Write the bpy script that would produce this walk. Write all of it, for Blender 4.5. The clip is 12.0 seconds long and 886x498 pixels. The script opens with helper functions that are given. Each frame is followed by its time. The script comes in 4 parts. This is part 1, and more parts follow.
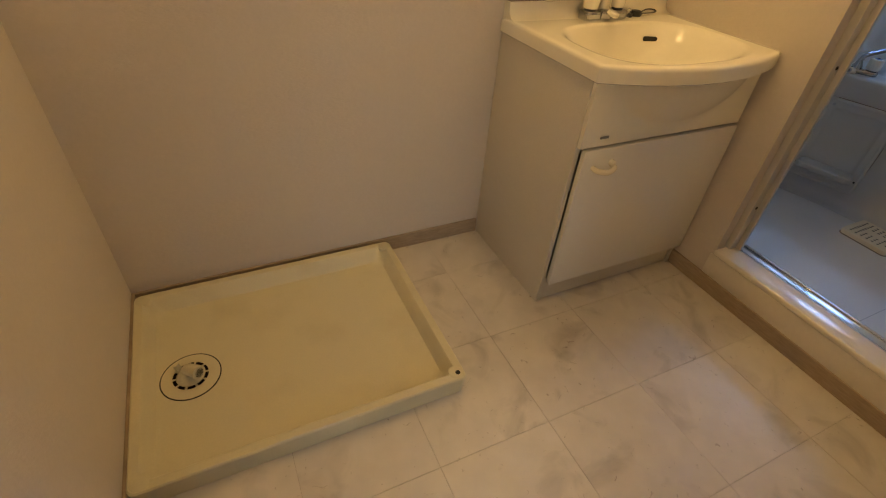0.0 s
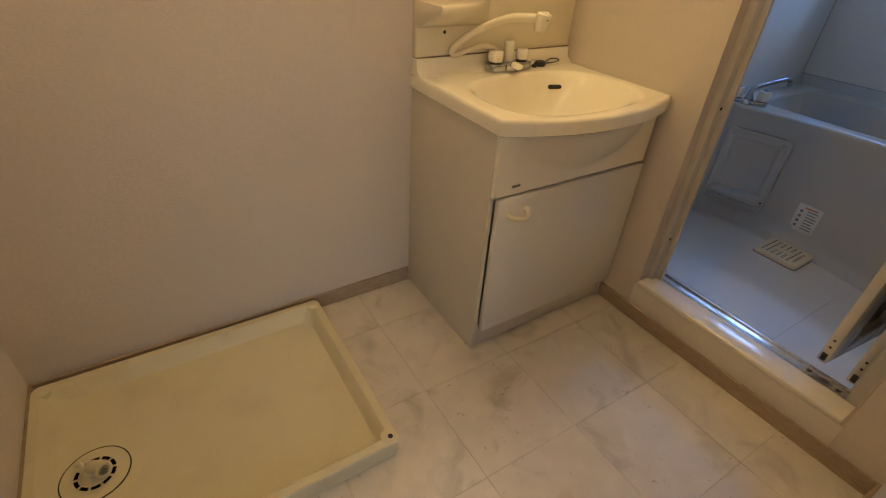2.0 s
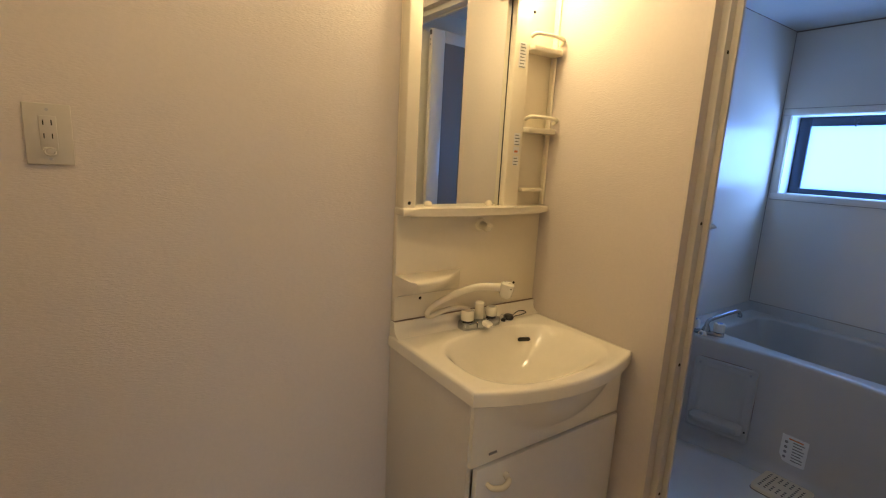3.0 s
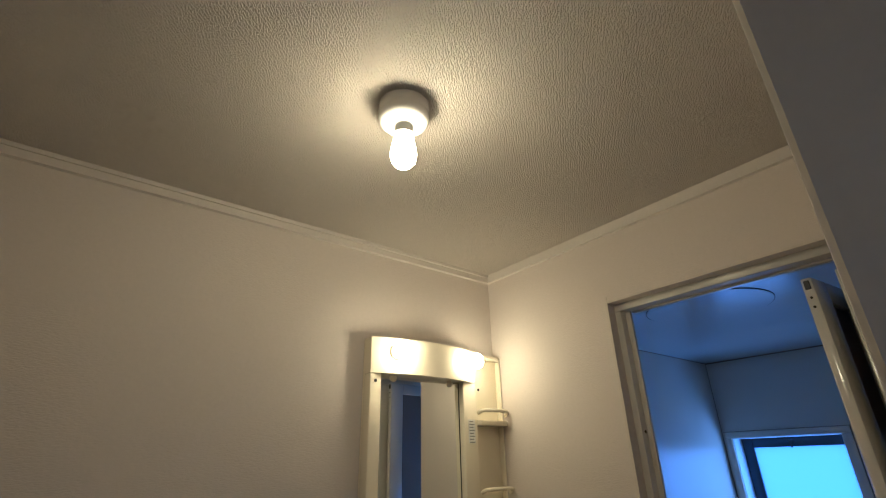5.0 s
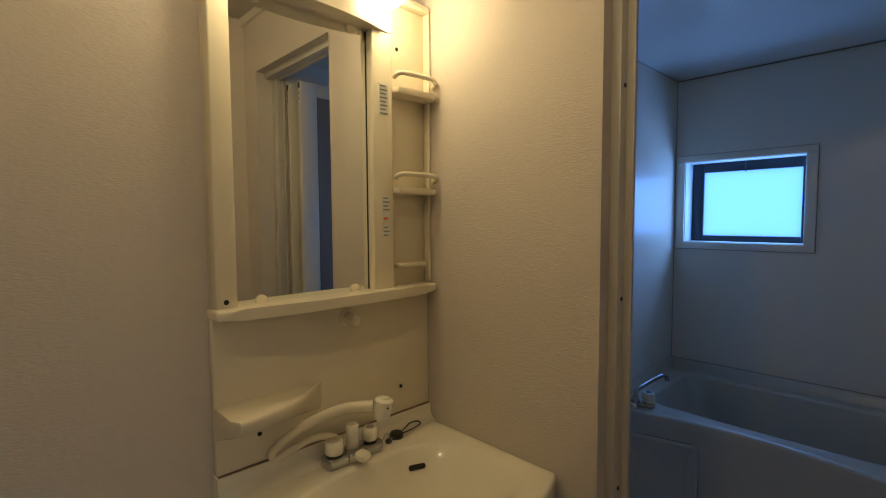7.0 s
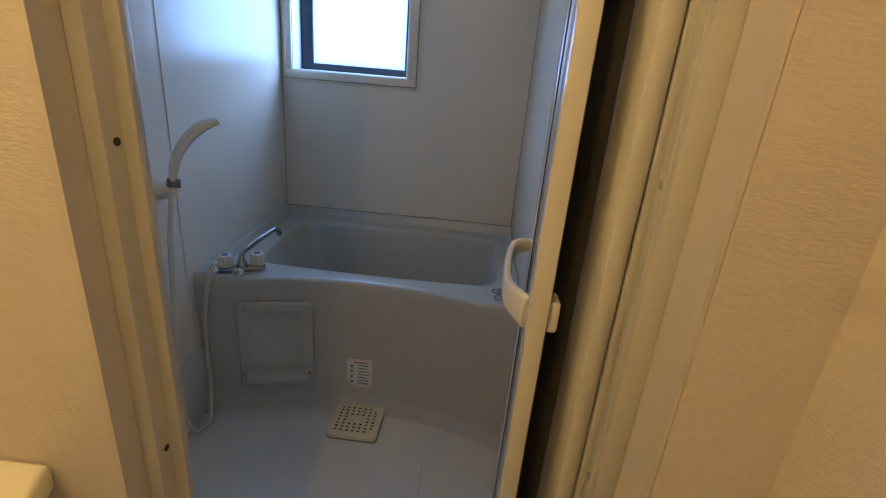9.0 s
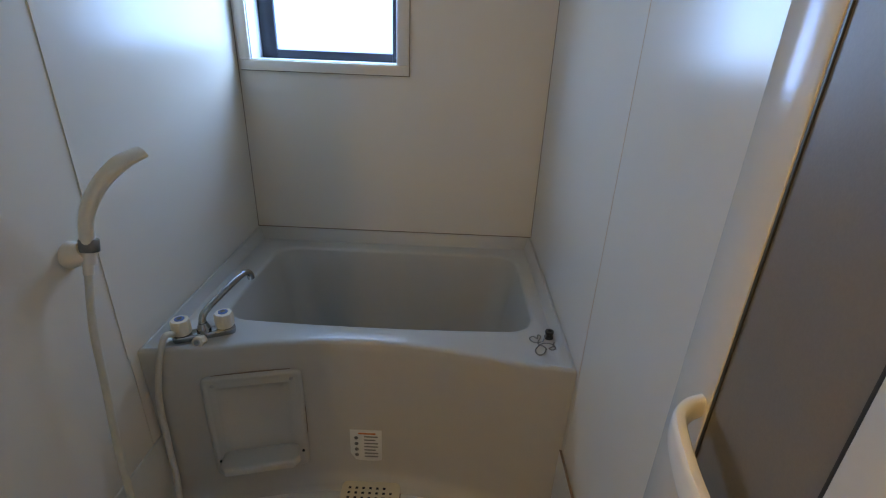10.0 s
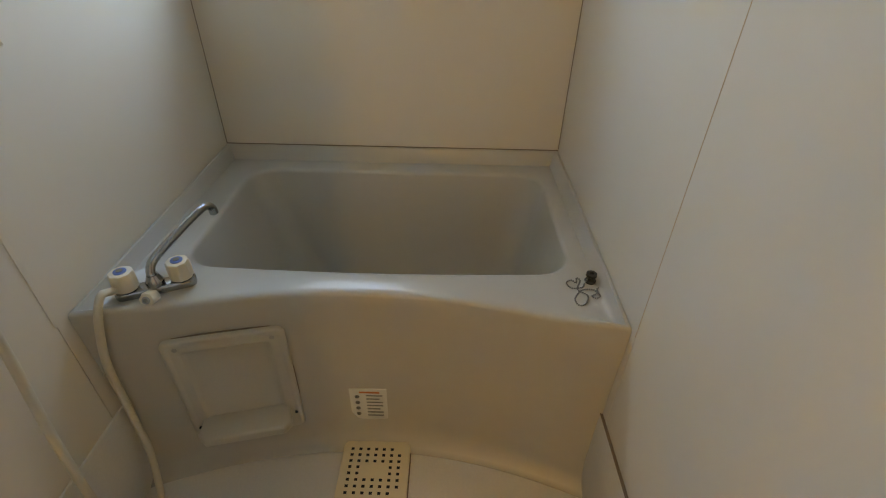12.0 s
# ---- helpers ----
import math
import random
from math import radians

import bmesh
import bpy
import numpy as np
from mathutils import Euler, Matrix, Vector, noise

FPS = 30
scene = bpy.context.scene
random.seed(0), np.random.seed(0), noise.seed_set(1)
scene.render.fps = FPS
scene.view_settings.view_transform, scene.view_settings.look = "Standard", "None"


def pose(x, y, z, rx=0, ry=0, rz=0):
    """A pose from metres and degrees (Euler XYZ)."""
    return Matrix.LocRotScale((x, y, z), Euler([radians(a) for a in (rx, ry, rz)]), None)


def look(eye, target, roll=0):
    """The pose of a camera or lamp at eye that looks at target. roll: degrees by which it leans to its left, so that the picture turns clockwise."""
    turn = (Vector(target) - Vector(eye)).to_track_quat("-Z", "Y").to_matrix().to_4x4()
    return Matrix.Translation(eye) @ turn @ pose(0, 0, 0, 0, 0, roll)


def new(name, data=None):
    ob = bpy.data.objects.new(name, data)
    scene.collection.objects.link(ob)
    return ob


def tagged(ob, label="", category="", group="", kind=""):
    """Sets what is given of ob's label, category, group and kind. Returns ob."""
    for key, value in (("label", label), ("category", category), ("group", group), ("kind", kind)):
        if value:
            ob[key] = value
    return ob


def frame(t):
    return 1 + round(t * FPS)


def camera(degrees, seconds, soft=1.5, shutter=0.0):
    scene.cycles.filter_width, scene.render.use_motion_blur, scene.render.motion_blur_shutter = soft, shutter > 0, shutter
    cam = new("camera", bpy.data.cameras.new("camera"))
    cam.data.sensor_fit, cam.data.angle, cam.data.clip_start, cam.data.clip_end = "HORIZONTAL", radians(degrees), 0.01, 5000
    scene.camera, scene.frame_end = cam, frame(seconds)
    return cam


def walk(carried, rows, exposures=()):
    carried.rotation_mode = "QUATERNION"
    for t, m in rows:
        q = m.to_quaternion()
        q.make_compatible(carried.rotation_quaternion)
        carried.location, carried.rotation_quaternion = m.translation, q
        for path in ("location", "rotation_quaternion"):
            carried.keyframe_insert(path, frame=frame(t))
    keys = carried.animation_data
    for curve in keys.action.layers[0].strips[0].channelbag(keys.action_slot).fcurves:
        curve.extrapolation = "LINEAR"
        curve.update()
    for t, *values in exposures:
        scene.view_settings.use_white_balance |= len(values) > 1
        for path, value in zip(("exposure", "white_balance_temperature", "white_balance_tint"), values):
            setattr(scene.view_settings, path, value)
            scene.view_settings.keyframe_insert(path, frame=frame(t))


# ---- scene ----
cam = camera(86.0, 12.0, soft=1.15)
PATH = [
    (0, (0.001, -0.011, 1.085), (0.732, 1.368, -0.167), 4.8),
    (0.5, (0.069, -0.006, 1.115), (0.791, 1.38, -0.133), 5.2),
    (1, (0.086, -0.009, 1.134), (0.891, 1.352, -0.091), 5.2),
    (1.5, (0.097, 0.001, 1.129), (0.977, 1.343, -0.064), 5.1),
    (2, (0.101, -0.01, 1.129), (1.026, 1.356, -0.001), 3.9),
    (2.5, (0.112, -0.015, 1.155), (1.123, 1.462, 0.262), 3.0),
    (3, (0.12, 0.0, 1.313), (1.24, 1.613, 0.936), 3.0),
    (3.5, (0.078, -0.061, 1.483), (1.239, 1.553, 1.701), 2.2),
    (3.7, (0.055, -0.082, 1.515), (1.208, 1.503, 1.915), 1.7),
    (5.3, (0.034, -0.16, 1.546), (1.168, 1.246, 2.405), -1.5),
    (5.5, (0.038, -0.162, 1.538), (1.169, 1.233, 2.418), -1.4),
    (6, (0.066, -0.122, 1.523), (1.241, 1.299, 2.298), -0.8),
    (6.5, (0.223, 0.099, 1.378), (1.499, 1.609, 1.683), -1.0),
    (7, (0.48, 0.211, 1.343), (1.864, 1.65, 1.218), -0.3),
    (7.5, (0.56, 0.205, 1.319), (2.127, 1.38, 0.914), 0.4),
    (7.7, (0.587, 0.201, 1.297), (2.241, 1.198, 0.775), 1.4),
    (9.3, (1.111, 0.327, 1.271), (2.98, 0.36, 0.561), 4.1),
    (9.5, (1.213, 0.356, 1.279), (3.073, 0.387, 0.546), 3.2),
    (10, (1.411, 0.438, 1.313), (3.238, 0.451, 0.499), 2.4),
    (10.5, (1.582, 0.457, 1.274), (3.363, 0.463, 0.363), 1.7),
    (11, (1.691, 0.46, 1.231), (3.412, 0.504, 0.213), 0.6),
    (11.5, (1.712, 0.464, 1.219), (3.389, 0.504, 0.129), 0.6),
    (12, (1.714, 0.467, 1.209), (3.357, 0.476, 0.068), 1.2),
]
walk(cam, [(t, look(eye, target, roll)) for t, eye, target, roll in PATH],
     exposures=[(0.0, 0.38, 6950, 6), (1.5, 0.38, 6400, 6), (2.5, 0.43, 5950, 7), (3.0, 0.22, 5600, 7), (3.5, -0.6, 5300, 6), (3.7, -0.75, 5100, 6),
                (5.5, -1.12, 4450, 3), (6.0, -1.09, 4550, 3), (6.5, -1.08, 4850, 2), (7.0, -0.80, 5350, 1), (7.7, 0.02, 6400, 3), (9.5, 0.42, 7350, 2),
                (10.5, 0.70, 9400, 2), (11.2, 0.82, 11500, 2), (12.0, 0.93, 14700, 3)])

# ---- light ----
world = bpy.data.worlds.new("world")
scene.world = world
world.use_nodes = True
wn = world.node_tree.nodes
sky = wn.new("ShaderNodeTexSky")
sky.sky_type, sky.sun_disc = "NISHITA", False
sky.sun_elevation, sky.sun_rotation = radians(38), radians(200)
world.node_tree.links.new(sky.outputs[0], wn["Background"].inputs[0])
wn["Background"].inputs[1].default_value = 0.15

WARM = (1.0, 0.67, 0.30)
CEILING_BULB, MIRROR_BULB, WINDOW_WATTS = 228.0, 145.0, 6.7

day = new("window_daylight", bpy.data.lights.new("window_daylight", "AREA"))
day.data.shape, day.data.size, day.data.size_y = "RECTANGLE", 0.444, 0.344
day.data.energy, day.data.color, day.data.spread = WINDOW_WATTS, (0.33, 0.56, 1.0), radians(175)
day.matrix_world = look((3.414, 0.899, 1.419), (2.4, 0.899, 1.419))


# ---- materials ----
def material(name, colour, rough=0.5, metal=0.0, grain=0.0, scale=60.0, stain=0.0, stain_scale=4.0, stain_colour=None,
             bump=0.0, bump_scale=200.0, stretch=(1, 1, 1), coat=0.0, vary=0.0, shine=0.5):
    m = bpy.data.materials.new(name)
    m.use_nodes = True
    t = m.node_tree
    b = t.nodes["Principled BSDF"]
    b.inputs["Roughness"].default_value, b.inputs["Metallic"].default_value = rough, metal
    b.inputs["Coat Weight"].default_value = coat
    b.inputs["Specular IOR Level"].default_value = shine
    co = t.nodes.new("ShaderNodeTexCoord")
    mp = t.nodes.new("ShaderNodeMapping")
    mp.inputs["Scale"].default_value = stretch
    t.links.new(co.outputs["Object"], mp.inputs[0])

    def noise_at(s, detail=4.0):
        n = t.nodes.new("ShaderNodeTexNoise")
        n.inputs["Scale"].default_value, n.inputs["Detail"].default_value = s, detail
        t.links.new(mp.outputs[0], n.inputs["Vector"])
        return n

    def mix(fac, a, c, kind="MIX"):
        n = t.nodes.new("ShaderNodeMix")
        n.data_type, n.blend_type = "RGBA", kind
        for sock, v in ((n.inputs[0], fac), (n.inputs[6], a), (n.inputs[7], c)):
            if hasattr(v, "is_output"):
                t.links.new(v, sock)
            else:
                sock.default_value = v
        return n.outputs[2]

    def ramp(sock, lo, hi):
        n = t.nodes.new("ShaderNodeMapRange")
        n.inputs[1].default_value, n.inputs[2].default_value = lo, hi
        t.links.new(sock, n.inputs[0])
        return n.outputs[0]

    col = (*colour, 1)
    dark = tuple(c * (1 - grain) for c in colour) + (1,)
    out = mix(ramp(noise_at(scale).outputs[0], 0.3, 0.7), dark, col)
    if stain:
        sc = stain_colour or tuple(c * 0.6 for c in colour)
        f = ramp(noise_at(stain_scale, 6.0).outputs[0], 0.52, 0.78)
        mul = t.nodes.new("ShaderNodeMath")
        mul.operation = "MULTIPLY"
        mul.inputs[1].default_value = stain
        t.links.new(f, mul.inputs[0])
        out = mix(mul.outputs[0], out, (*sc, 1))
    if vary:
        oi = t.nodes.new("ShaderNodeObjectInfo")
        out = mix(ramp(oi.outputs["Random"], 0, 1 / vary), out, tuple(c * 0.75 for c in colour) + (1,))
    t.links.new(out, b.inputs["Base Color"])
    rn = ramp(noise_at(scale * 0.2).outputs[0], 0.2, 0.8)
    rm = t.nodes.new("ShaderNodeMapRange")
    rm.inputs[3].default_value, rm.inputs[4].default_value = max(0.02, rough * 0.95), min(1, rough * 1.05)
    t.links.new(rn, rm.inputs[0])
    t.links.new(rm.outputs[0], b.inputs["Roughness"])
    if bump:
        bn = t.nodes.new("ShaderNodeBump")
        bn.inputs["Strength"].default_value, bn.inputs["Distance"].default_value = bump, 0.002
        t.links.new(noise_at(bump_scale, 2.0).outputs[0], bn.inputs["Height"])
        t.links.new(bn.outputs[0], b.inputs["Normal"])
    return m


def glowing(name, colour, strength):
    m = bpy.data.materials.new(name)
    m.use_nodes = True
    b = m.node_tree.nodes["Principled BSDF"]
    b.inputs["Base Color"].default_value = (0.9, 0.9, 0.88, 1)
    b.inputs["Emission Color"].default_value = (*colour, 1)
    b.inputs["Emission Strength"].default_value = strength
    return m


def wallpaper_like(name, colour, wave_scale, strength, angle, stretch=(0.28, 0.28, 1.0), depth=0.0022):
    """Embossed paper: short dashes pressed into a plain vinyl sheet."""
    m = material(name, colour, 0.75, grain=0.03, scale=90, stain=0.05, stain_scale=1.6)
    t = m.node_tree
    b = t.nodes["Principled BSDF"]
    co = t.nodes.new("ShaderNodeTexCoord")
    mp = t.nodes.new("ShaderNodeMapping")
    mp.inputs["Rotation"].default_value = angle
    t.links.new(co.outputs["Object"], mp.inputs[0])
    st = t.nodes.new("ShaderNodeMapping")
    st.inputs["Scale"].default_value = stretch
    t.links.new(mp.outputs[0], st.inputs[0])
    n = t.nodes.new("ShaderNodeTexNoise")
    n.inputs["Scale"].default_value, n.inputs["Detail"].default_value = wave_scale, 3.0
    t.links.new(st.outputs[0], n.inputs["Vector"])
    bn = t.nodes.new("ShaderNodeBump")
    bn.inputs["Strength"].default_value, bn.inputs["Distance"].default_value = strength, depth
    t.links.new(n.outputs[0], bn.inputs["Height"])
    t.links.new(bn.outputs[0], b.inputs["Normal"])
    return m


def marble(name):
    """Printed marble on vinyl floor tiles, with short grey veins."""
    m = material(name, (0.66, 0.62, 0.57), 0.36, grain=0.10, scale=14)
    t = m.node_tree
    b = t.nodes["Principled BSDF"]
    old = b.inputs["Base Color"].links[0].from_socket
    co = t.nodes.new("ShaderNodeTexCoord")
    oi = t.nodes.new("ShaderNodeObjectInfo")
    sh = t.nodes.new("ShaderNodeVectorMath")
    sh.operation = "MULTIPLY_ADD"
    sh.inputs[1].default_value = (37, 53, 11)
    t.links.new(oi.outputs["Random"], sh.inputs[0])
    t.links.new(co.outputs["Object"], sh.inputs[2])
    v = t.nodes.new("ShaderNodeTexNoise")
    v.inputs["Scale"].default_value, v.inputs["Detail"].default_value, v.inputs["Distortion"].default_value = 5.5, 8.0, 1.2
    t.links.new(sh.outputs[0], v.inputs["Vector"])
    f = t.nodes.new("ShaderNodeMapRange")
    f.inputs[1].default_value, f.inputs[2].default_value, f.inputs[4].default_value = 0.54, 0.78, 0.75
    t.links.new(v.outputs[0], f.inputs[0])
    mx = t.nodes.new("ShaderNodeMix")
    mx.data_type = "RGBA"
    mx.inputs[7].default_value = (0.30, 0.28, 0.26, 1)
    t.links.new(f.outputs[0], mx.inputs[0])
    t.links.new(old, mx.inputs[6])
    fine = t.nodes.new("ShaderNodeTexNoise")
    fine.inputs["Scale"].default_value, fine.inputs["Detail"].default_value, fine.inputs["Distortion"].default_value = 24.0, 4.0, 2.5
    t.links.new(sh.outputs[0], fine.inputs["Vector"])
    ff = t.nodes.new("ShaderNodeMapRange")
    ff.inputs[1].default_value, ff.inputs[2].default_value, ff.inputs[4].default_value = 0.66, 0.78, 0.75
    t.links.new(fine.outputs[0], ff.inputs[0])
    m2 = t.nodes.new("ShaderNodeMix")
    m2.data_type = "RGBA"
    m2.inputs[7].default_value = (0.24, 0.20, 0.17, 1)
    t.links.new(ff.outputs[0], m2.inputs[0])
    t.links.new(mx.outputs[2], m2.inputs[6])
    t.links.new(m2.outputs[2], b.inputs["Base Color"])
    return m


PAPER = wallpaper_like("wallpaper", (0.645, 0.585, 0.53), 330, 0.34, (0, 0, 0), depth=0.003)
def weave(m, scale, amount):
    """Adds a slanting ribbed weave to the relief of an embossed paper."""
    t = m.node_tree
    bn = [n for n in t.nodes if n.bl_idname == "ShaderNodeBump"][0]
    old = bn.inputs["Height"].links[0].from_socket
    w = t.nodes.new("ShaderNodeTexWave")
    w.inputs["Scale"].default_value, w.inputs["Distortion"].default_value = scale, 9.0
    w.inputs["Detail"].default_value, w.inputs["Detail Scale"].default_value = 2.0, 2.5
    mp = t.nodes.new("ShaderNodeMapping")
    mp.inputs["Rotation"].default_value = (0, 0, 0.9)
    co = t.nodes.new("ShaderNodeTexCoord")
    t.links.new(co.outputs["Object"], mp.inputs[0])
    t.links.new(mp.outputs[0], w.inputs["Vector"])
    ad = t.nodes.new("ShaderNodeMath")
    ad.operation = "MULTIPLY_ADD"
    ad.inputs[1].default_value = amount
    t.links.new(w.outputs["Fac"], ad.inputs[0])
    t.links.new(old, ad.inputs[2])
    t.links.new(ad.outputs[0], bn.inputs["Height"])
    return m


CEIL_PAPER = wallpaper_like("ceiling_paper", (0.74, 0.68, 0.60), 420, 1.0, (0, 0.0, 0.6), (1.0, 0.5, 1.0), 0.0060)
weave(CEIL_PAPER, 52.0, 0.75)
MARBLE = marble("marble_vinyl")
JOINT = material("floor_joint", (0.42, 0.38, 0.34), 0.7)
SKIRT = material("skirting_wood", (0.42, 0.33, 0.24), 0.5, grain=0.25, scale=30, stretch=(1, 1, 8))
TRIM = material("cream_trim", (0.72, 0.67, 0.59), 0.35, grain=0.03, stain=0.04, stain_scale=3)
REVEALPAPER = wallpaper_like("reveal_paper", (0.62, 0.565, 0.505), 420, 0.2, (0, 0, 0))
CROWN = material("crown_white", (0.68, 0.635, 0.58), 0.5, grain=0.03)
ALU = material("door_frame_metal", (0.56, 0.54, 0.50), 0.38, metal=0.08, grain=0.03, scale=8, stain=0.03, stain_scale=5)
SILL = material("sill_white", (0.78, 0.74, 0.66), 0.16, grain=0.04, stain=0.1)
BATHWALL = material("bath_panel", (0.765, 0.70, 0.60), 0.21, grain=0.02, scale=3, bump=0.03, bump_scale=9, shine=0.42)
BATHCEIL = material("bath_ceiling", (0.66, 0.65, 0.63), 0.17, grain=0.03, scale=60, bump=0.02, bump_scale=7)
BATHFLOOR = material("bath_floor", (0.74, 0.72, 0.67), 0.42, grain=0.05, scale=150, stain=0.16, stain_scale=5, bump=0.08, bump_scale=350)
TUB = material("tub_resin", (0.50, 0.478, 0.43), 0.30, grain=0.02, scale=25)
TUBIN = material("apron_plastic", (0.55, 0.525, 0.465), 0.35, grain=0.04, scale=200, stain=0.12)
SEAM = material("dark_sealant", (0.24, 0.18, 0.13), 0.7, stain=0.3, stain_scale=20)
FLOORSEAM = material("floor_seam_grey", (0.40, 0.39, 0.37), 0.6, grain=0.1)
REVEAL = material("window_reveal", (0.78, 0.81, 0.84), 0.3, grain=0.03, scale=30)
JOINTBROWN = material("yellowed_joint", (0.60, 0.40, 0.23), 0.6, stain=0.3, stain_scale=15)
IVORY = material("ivory_plastic", (0.80, 0.71, 0.56), 0.34, grain=0.03, stain=0.10, stain_scale=5)
CABIN = material("cream_cabinet_plastic", (0.81, 0.745, 0.58), 0.26, grain=0.015)
BASIN = material("basin_ivory", (0.89, 0.85, 0.72), 0.12, grain=0.02, stain=0.05, coat=0.3)
PANMAT = material("pan_resin", (0.66, 0.61, 0.43), 0.42, grain=0.05, scale=220, stain=0.42, stain_scale=6, stain_colour=(0.46, 0.40, 0.26))
SIDEBOARD = material("speckled_board", (0.70, 0.66, 0.58), 0.45, grain=0.16, scale=420)
DOORWHITE = material("white_board", (0.80, 0.79, 0.76), 0.25, grain=0.02)
CHROME = material("chrome", (0.46, 0.47, 0.49), 0.08, metal=1.0, grain=0.14, scale=60)
BLACK = material("black_rubber", (0.03, 0.03, 0.03), 0.45)
DARKHOLE = material("dark_hole", (0.02, 0.018, 0.015), 0.8)
STEEL = material("dull_steel", (0.45, 0.44, 0.42), 0.35, metal=0.9)
SASH = material("window_sash_dark", (0.035, 0.04, 0.05), 0.4, metal=0.3)
GREYGLASS = material("smoked_resin_panel", (0.19, 0.17, 0.15), 0.45, grain=0.06, scale=300, bump=0.05, bump_scale=500)
LEAFWHITE = material("door_leaf_white", (0.62, 0.60, 0.55), 0.13, grain=0.02, stain=0.03)
OUTLETMAT = material("outlet_plastic", (0.56, 0.52, 0.44), 0.4, grain=0.03)
GRATEMAT = material("grate_plastic", (0.80, 0.71, 0.52), 0.4, grain=0.03)
HOSEMAT = material("hose_vinyl", (0.66, 0.60, 0.49), 0.38, grain=0.04)
THRESH = material("threshold_metal", (0.84, 0.84, 0.84), 0.13, metal=0.95, grain=0.03, scale=8)
CHAINMAT = material("tarnished_chain", (0.22, 0.21, 0.20), 0.45, metal=0.6)
PAPERLABEL = material("paper_label", (0.74, 0.74, 0.70), 0.5)
INK = material("label_ink", (0.22, 0.22, 0.21), 0.6)
REDINK = material("label_red", (0.62, 0.20, 0.06), 0.6)
BLUEINK = material("blue_cap", (0.10, 0.18, 0.42), 0.3)
HALL = material("hall_paper", (0.74, 0.74, 0.75), 0.8, grain=0.03)
HALLFLOOR = material("hall_wood_floor", (0.30, 0.20, 0.12), 0.4, grain=0.25, scale=20, stretch=(1, 8, 1))
BULBGLOW = glowing("ceiling_bulb_glow", WARM, CEILING_BULB)
MIRRORGLOW = glowing("mirror_bulb_glow", WARM, MIRROR_BULB)
MIRROR = bpy.data.materials.new("mirror")
MIRROR.use_nodes = True
MIRROR.node_tree.nodes["Principled BSDF"].inputs["Metallic"].default_value = 1.0
MIRROR.node_tree.nodes["Principled BSDF"].inputs["Roughness"].default_value = 0.015
MIRROR.node_tree.nodes["Principled BSDF"].inputs["Base Color"].default_value = (0.86, 0.88, 0.86, 1)
FROST = bpy.data.materials.new("frosted_glass")
FROST.use_nodes = True
ft = FROST.node_tree
for n in list(ft.nodes):
    ft.nodes.remove(n)
fo, fm = ft.nodes.new("ShaderNodeOutputMaterial"), ft.nodes.new("ShaderNodeMixShader")
fa, fb = ft.nodes.new("ShaderNodeBsdfTranslucent"), ft.nodes.new("ShaderNodeBsdfGlossy")
fa.inputs[0].default_value, fb.inputs[1].default_value = (0.32, 0.37, 0.56, 1), 0.25
fm.inputs[0].default_value = 0.06
ft.links.new(fa.outputs[0], fm.inputs[1])
ft.links.new(fb.outputs[0], fm.inputs[2])
ft.links.new(fm.outputs[0], fo.inputs[0])


# ---- mesh helpers ----
def link(name, bm, mat, parent=None, label="", smooth=40):
    me = bpy.data.meshes.new(name)
    bmesh.ops.recalc_face_normals(bm, faces=bm.faces)
    bm.to_mesh(me)
    bm.free()
    me.materials.append(mat)
    if smooth:
        for p in me.polygons:
            p.use_smooth = True
        me.set_sharp_from_angle(angle=radians(smooth))
    ob = new(name, me)
    if parent:
        ob.parent = parent
        ob.matrix_parent_inverse = parent.matrix_world.inverted()
    if label:
        ob["label"] = label
    return ob


def part(name, bm, mat, parent, label="", smooth=40):
    return link(name, bm, mat, parent, label, smooth)


def thing(name, at, label, category, group="", kind=""):
    e = new(name)
    e.empty_display_size = 0.05
    e.location = at
    e.matrix_world = Matrix.Translation(at)
    return tagged(e, label, category, group, kind)


def box(x0, x1, y0, y1, z0, z1, bevel=0.0, seg=2, bm=None):
    b = bm or bmesh.new()
    r = bmesh.ops.create_cube(b, size=1.0)
    vs = r["verts"]
    for v in vs:
        v.co = Vector(((x0 + x1) / 2 + v.co.x * (x1 - x0), (y0 + y1) / 2 + v.co.y * (y1 - y0), (z0 + z1) / 2 + v.co.z * (z1 - z0)))
    if bevel:
        es = list({e for v in vs for e in v.link_edges})
        bmesh.ops.bevel(b, geom=es, offset=bevel, segments=seg, affect="EDGES", profile=0.5)
    return b


def boxes(*rows, bevel=0.0):
    b = bmesh.new()
    for r in rows:
        box(*r, bevel=bevel, bm=b)
    return b


def loft(rings, cap_first=False, cap_last=False, bm=None):
    b = bm or bmesh.new()
    vv = [[b.verts.new(p) for p in r] for r in rings]
    n = len(rings[0])
    for a, c in zip(vv, vv[1:]):
        for i in range(n):
            b.faces.new((a[i], a[(i + 1) % n], c[(i + 1) % n], c[i]))
    if cap_first:
        b.faces.new(vv[0])
    if cap_last:
        b.faces.new(vv[-1])
    return b


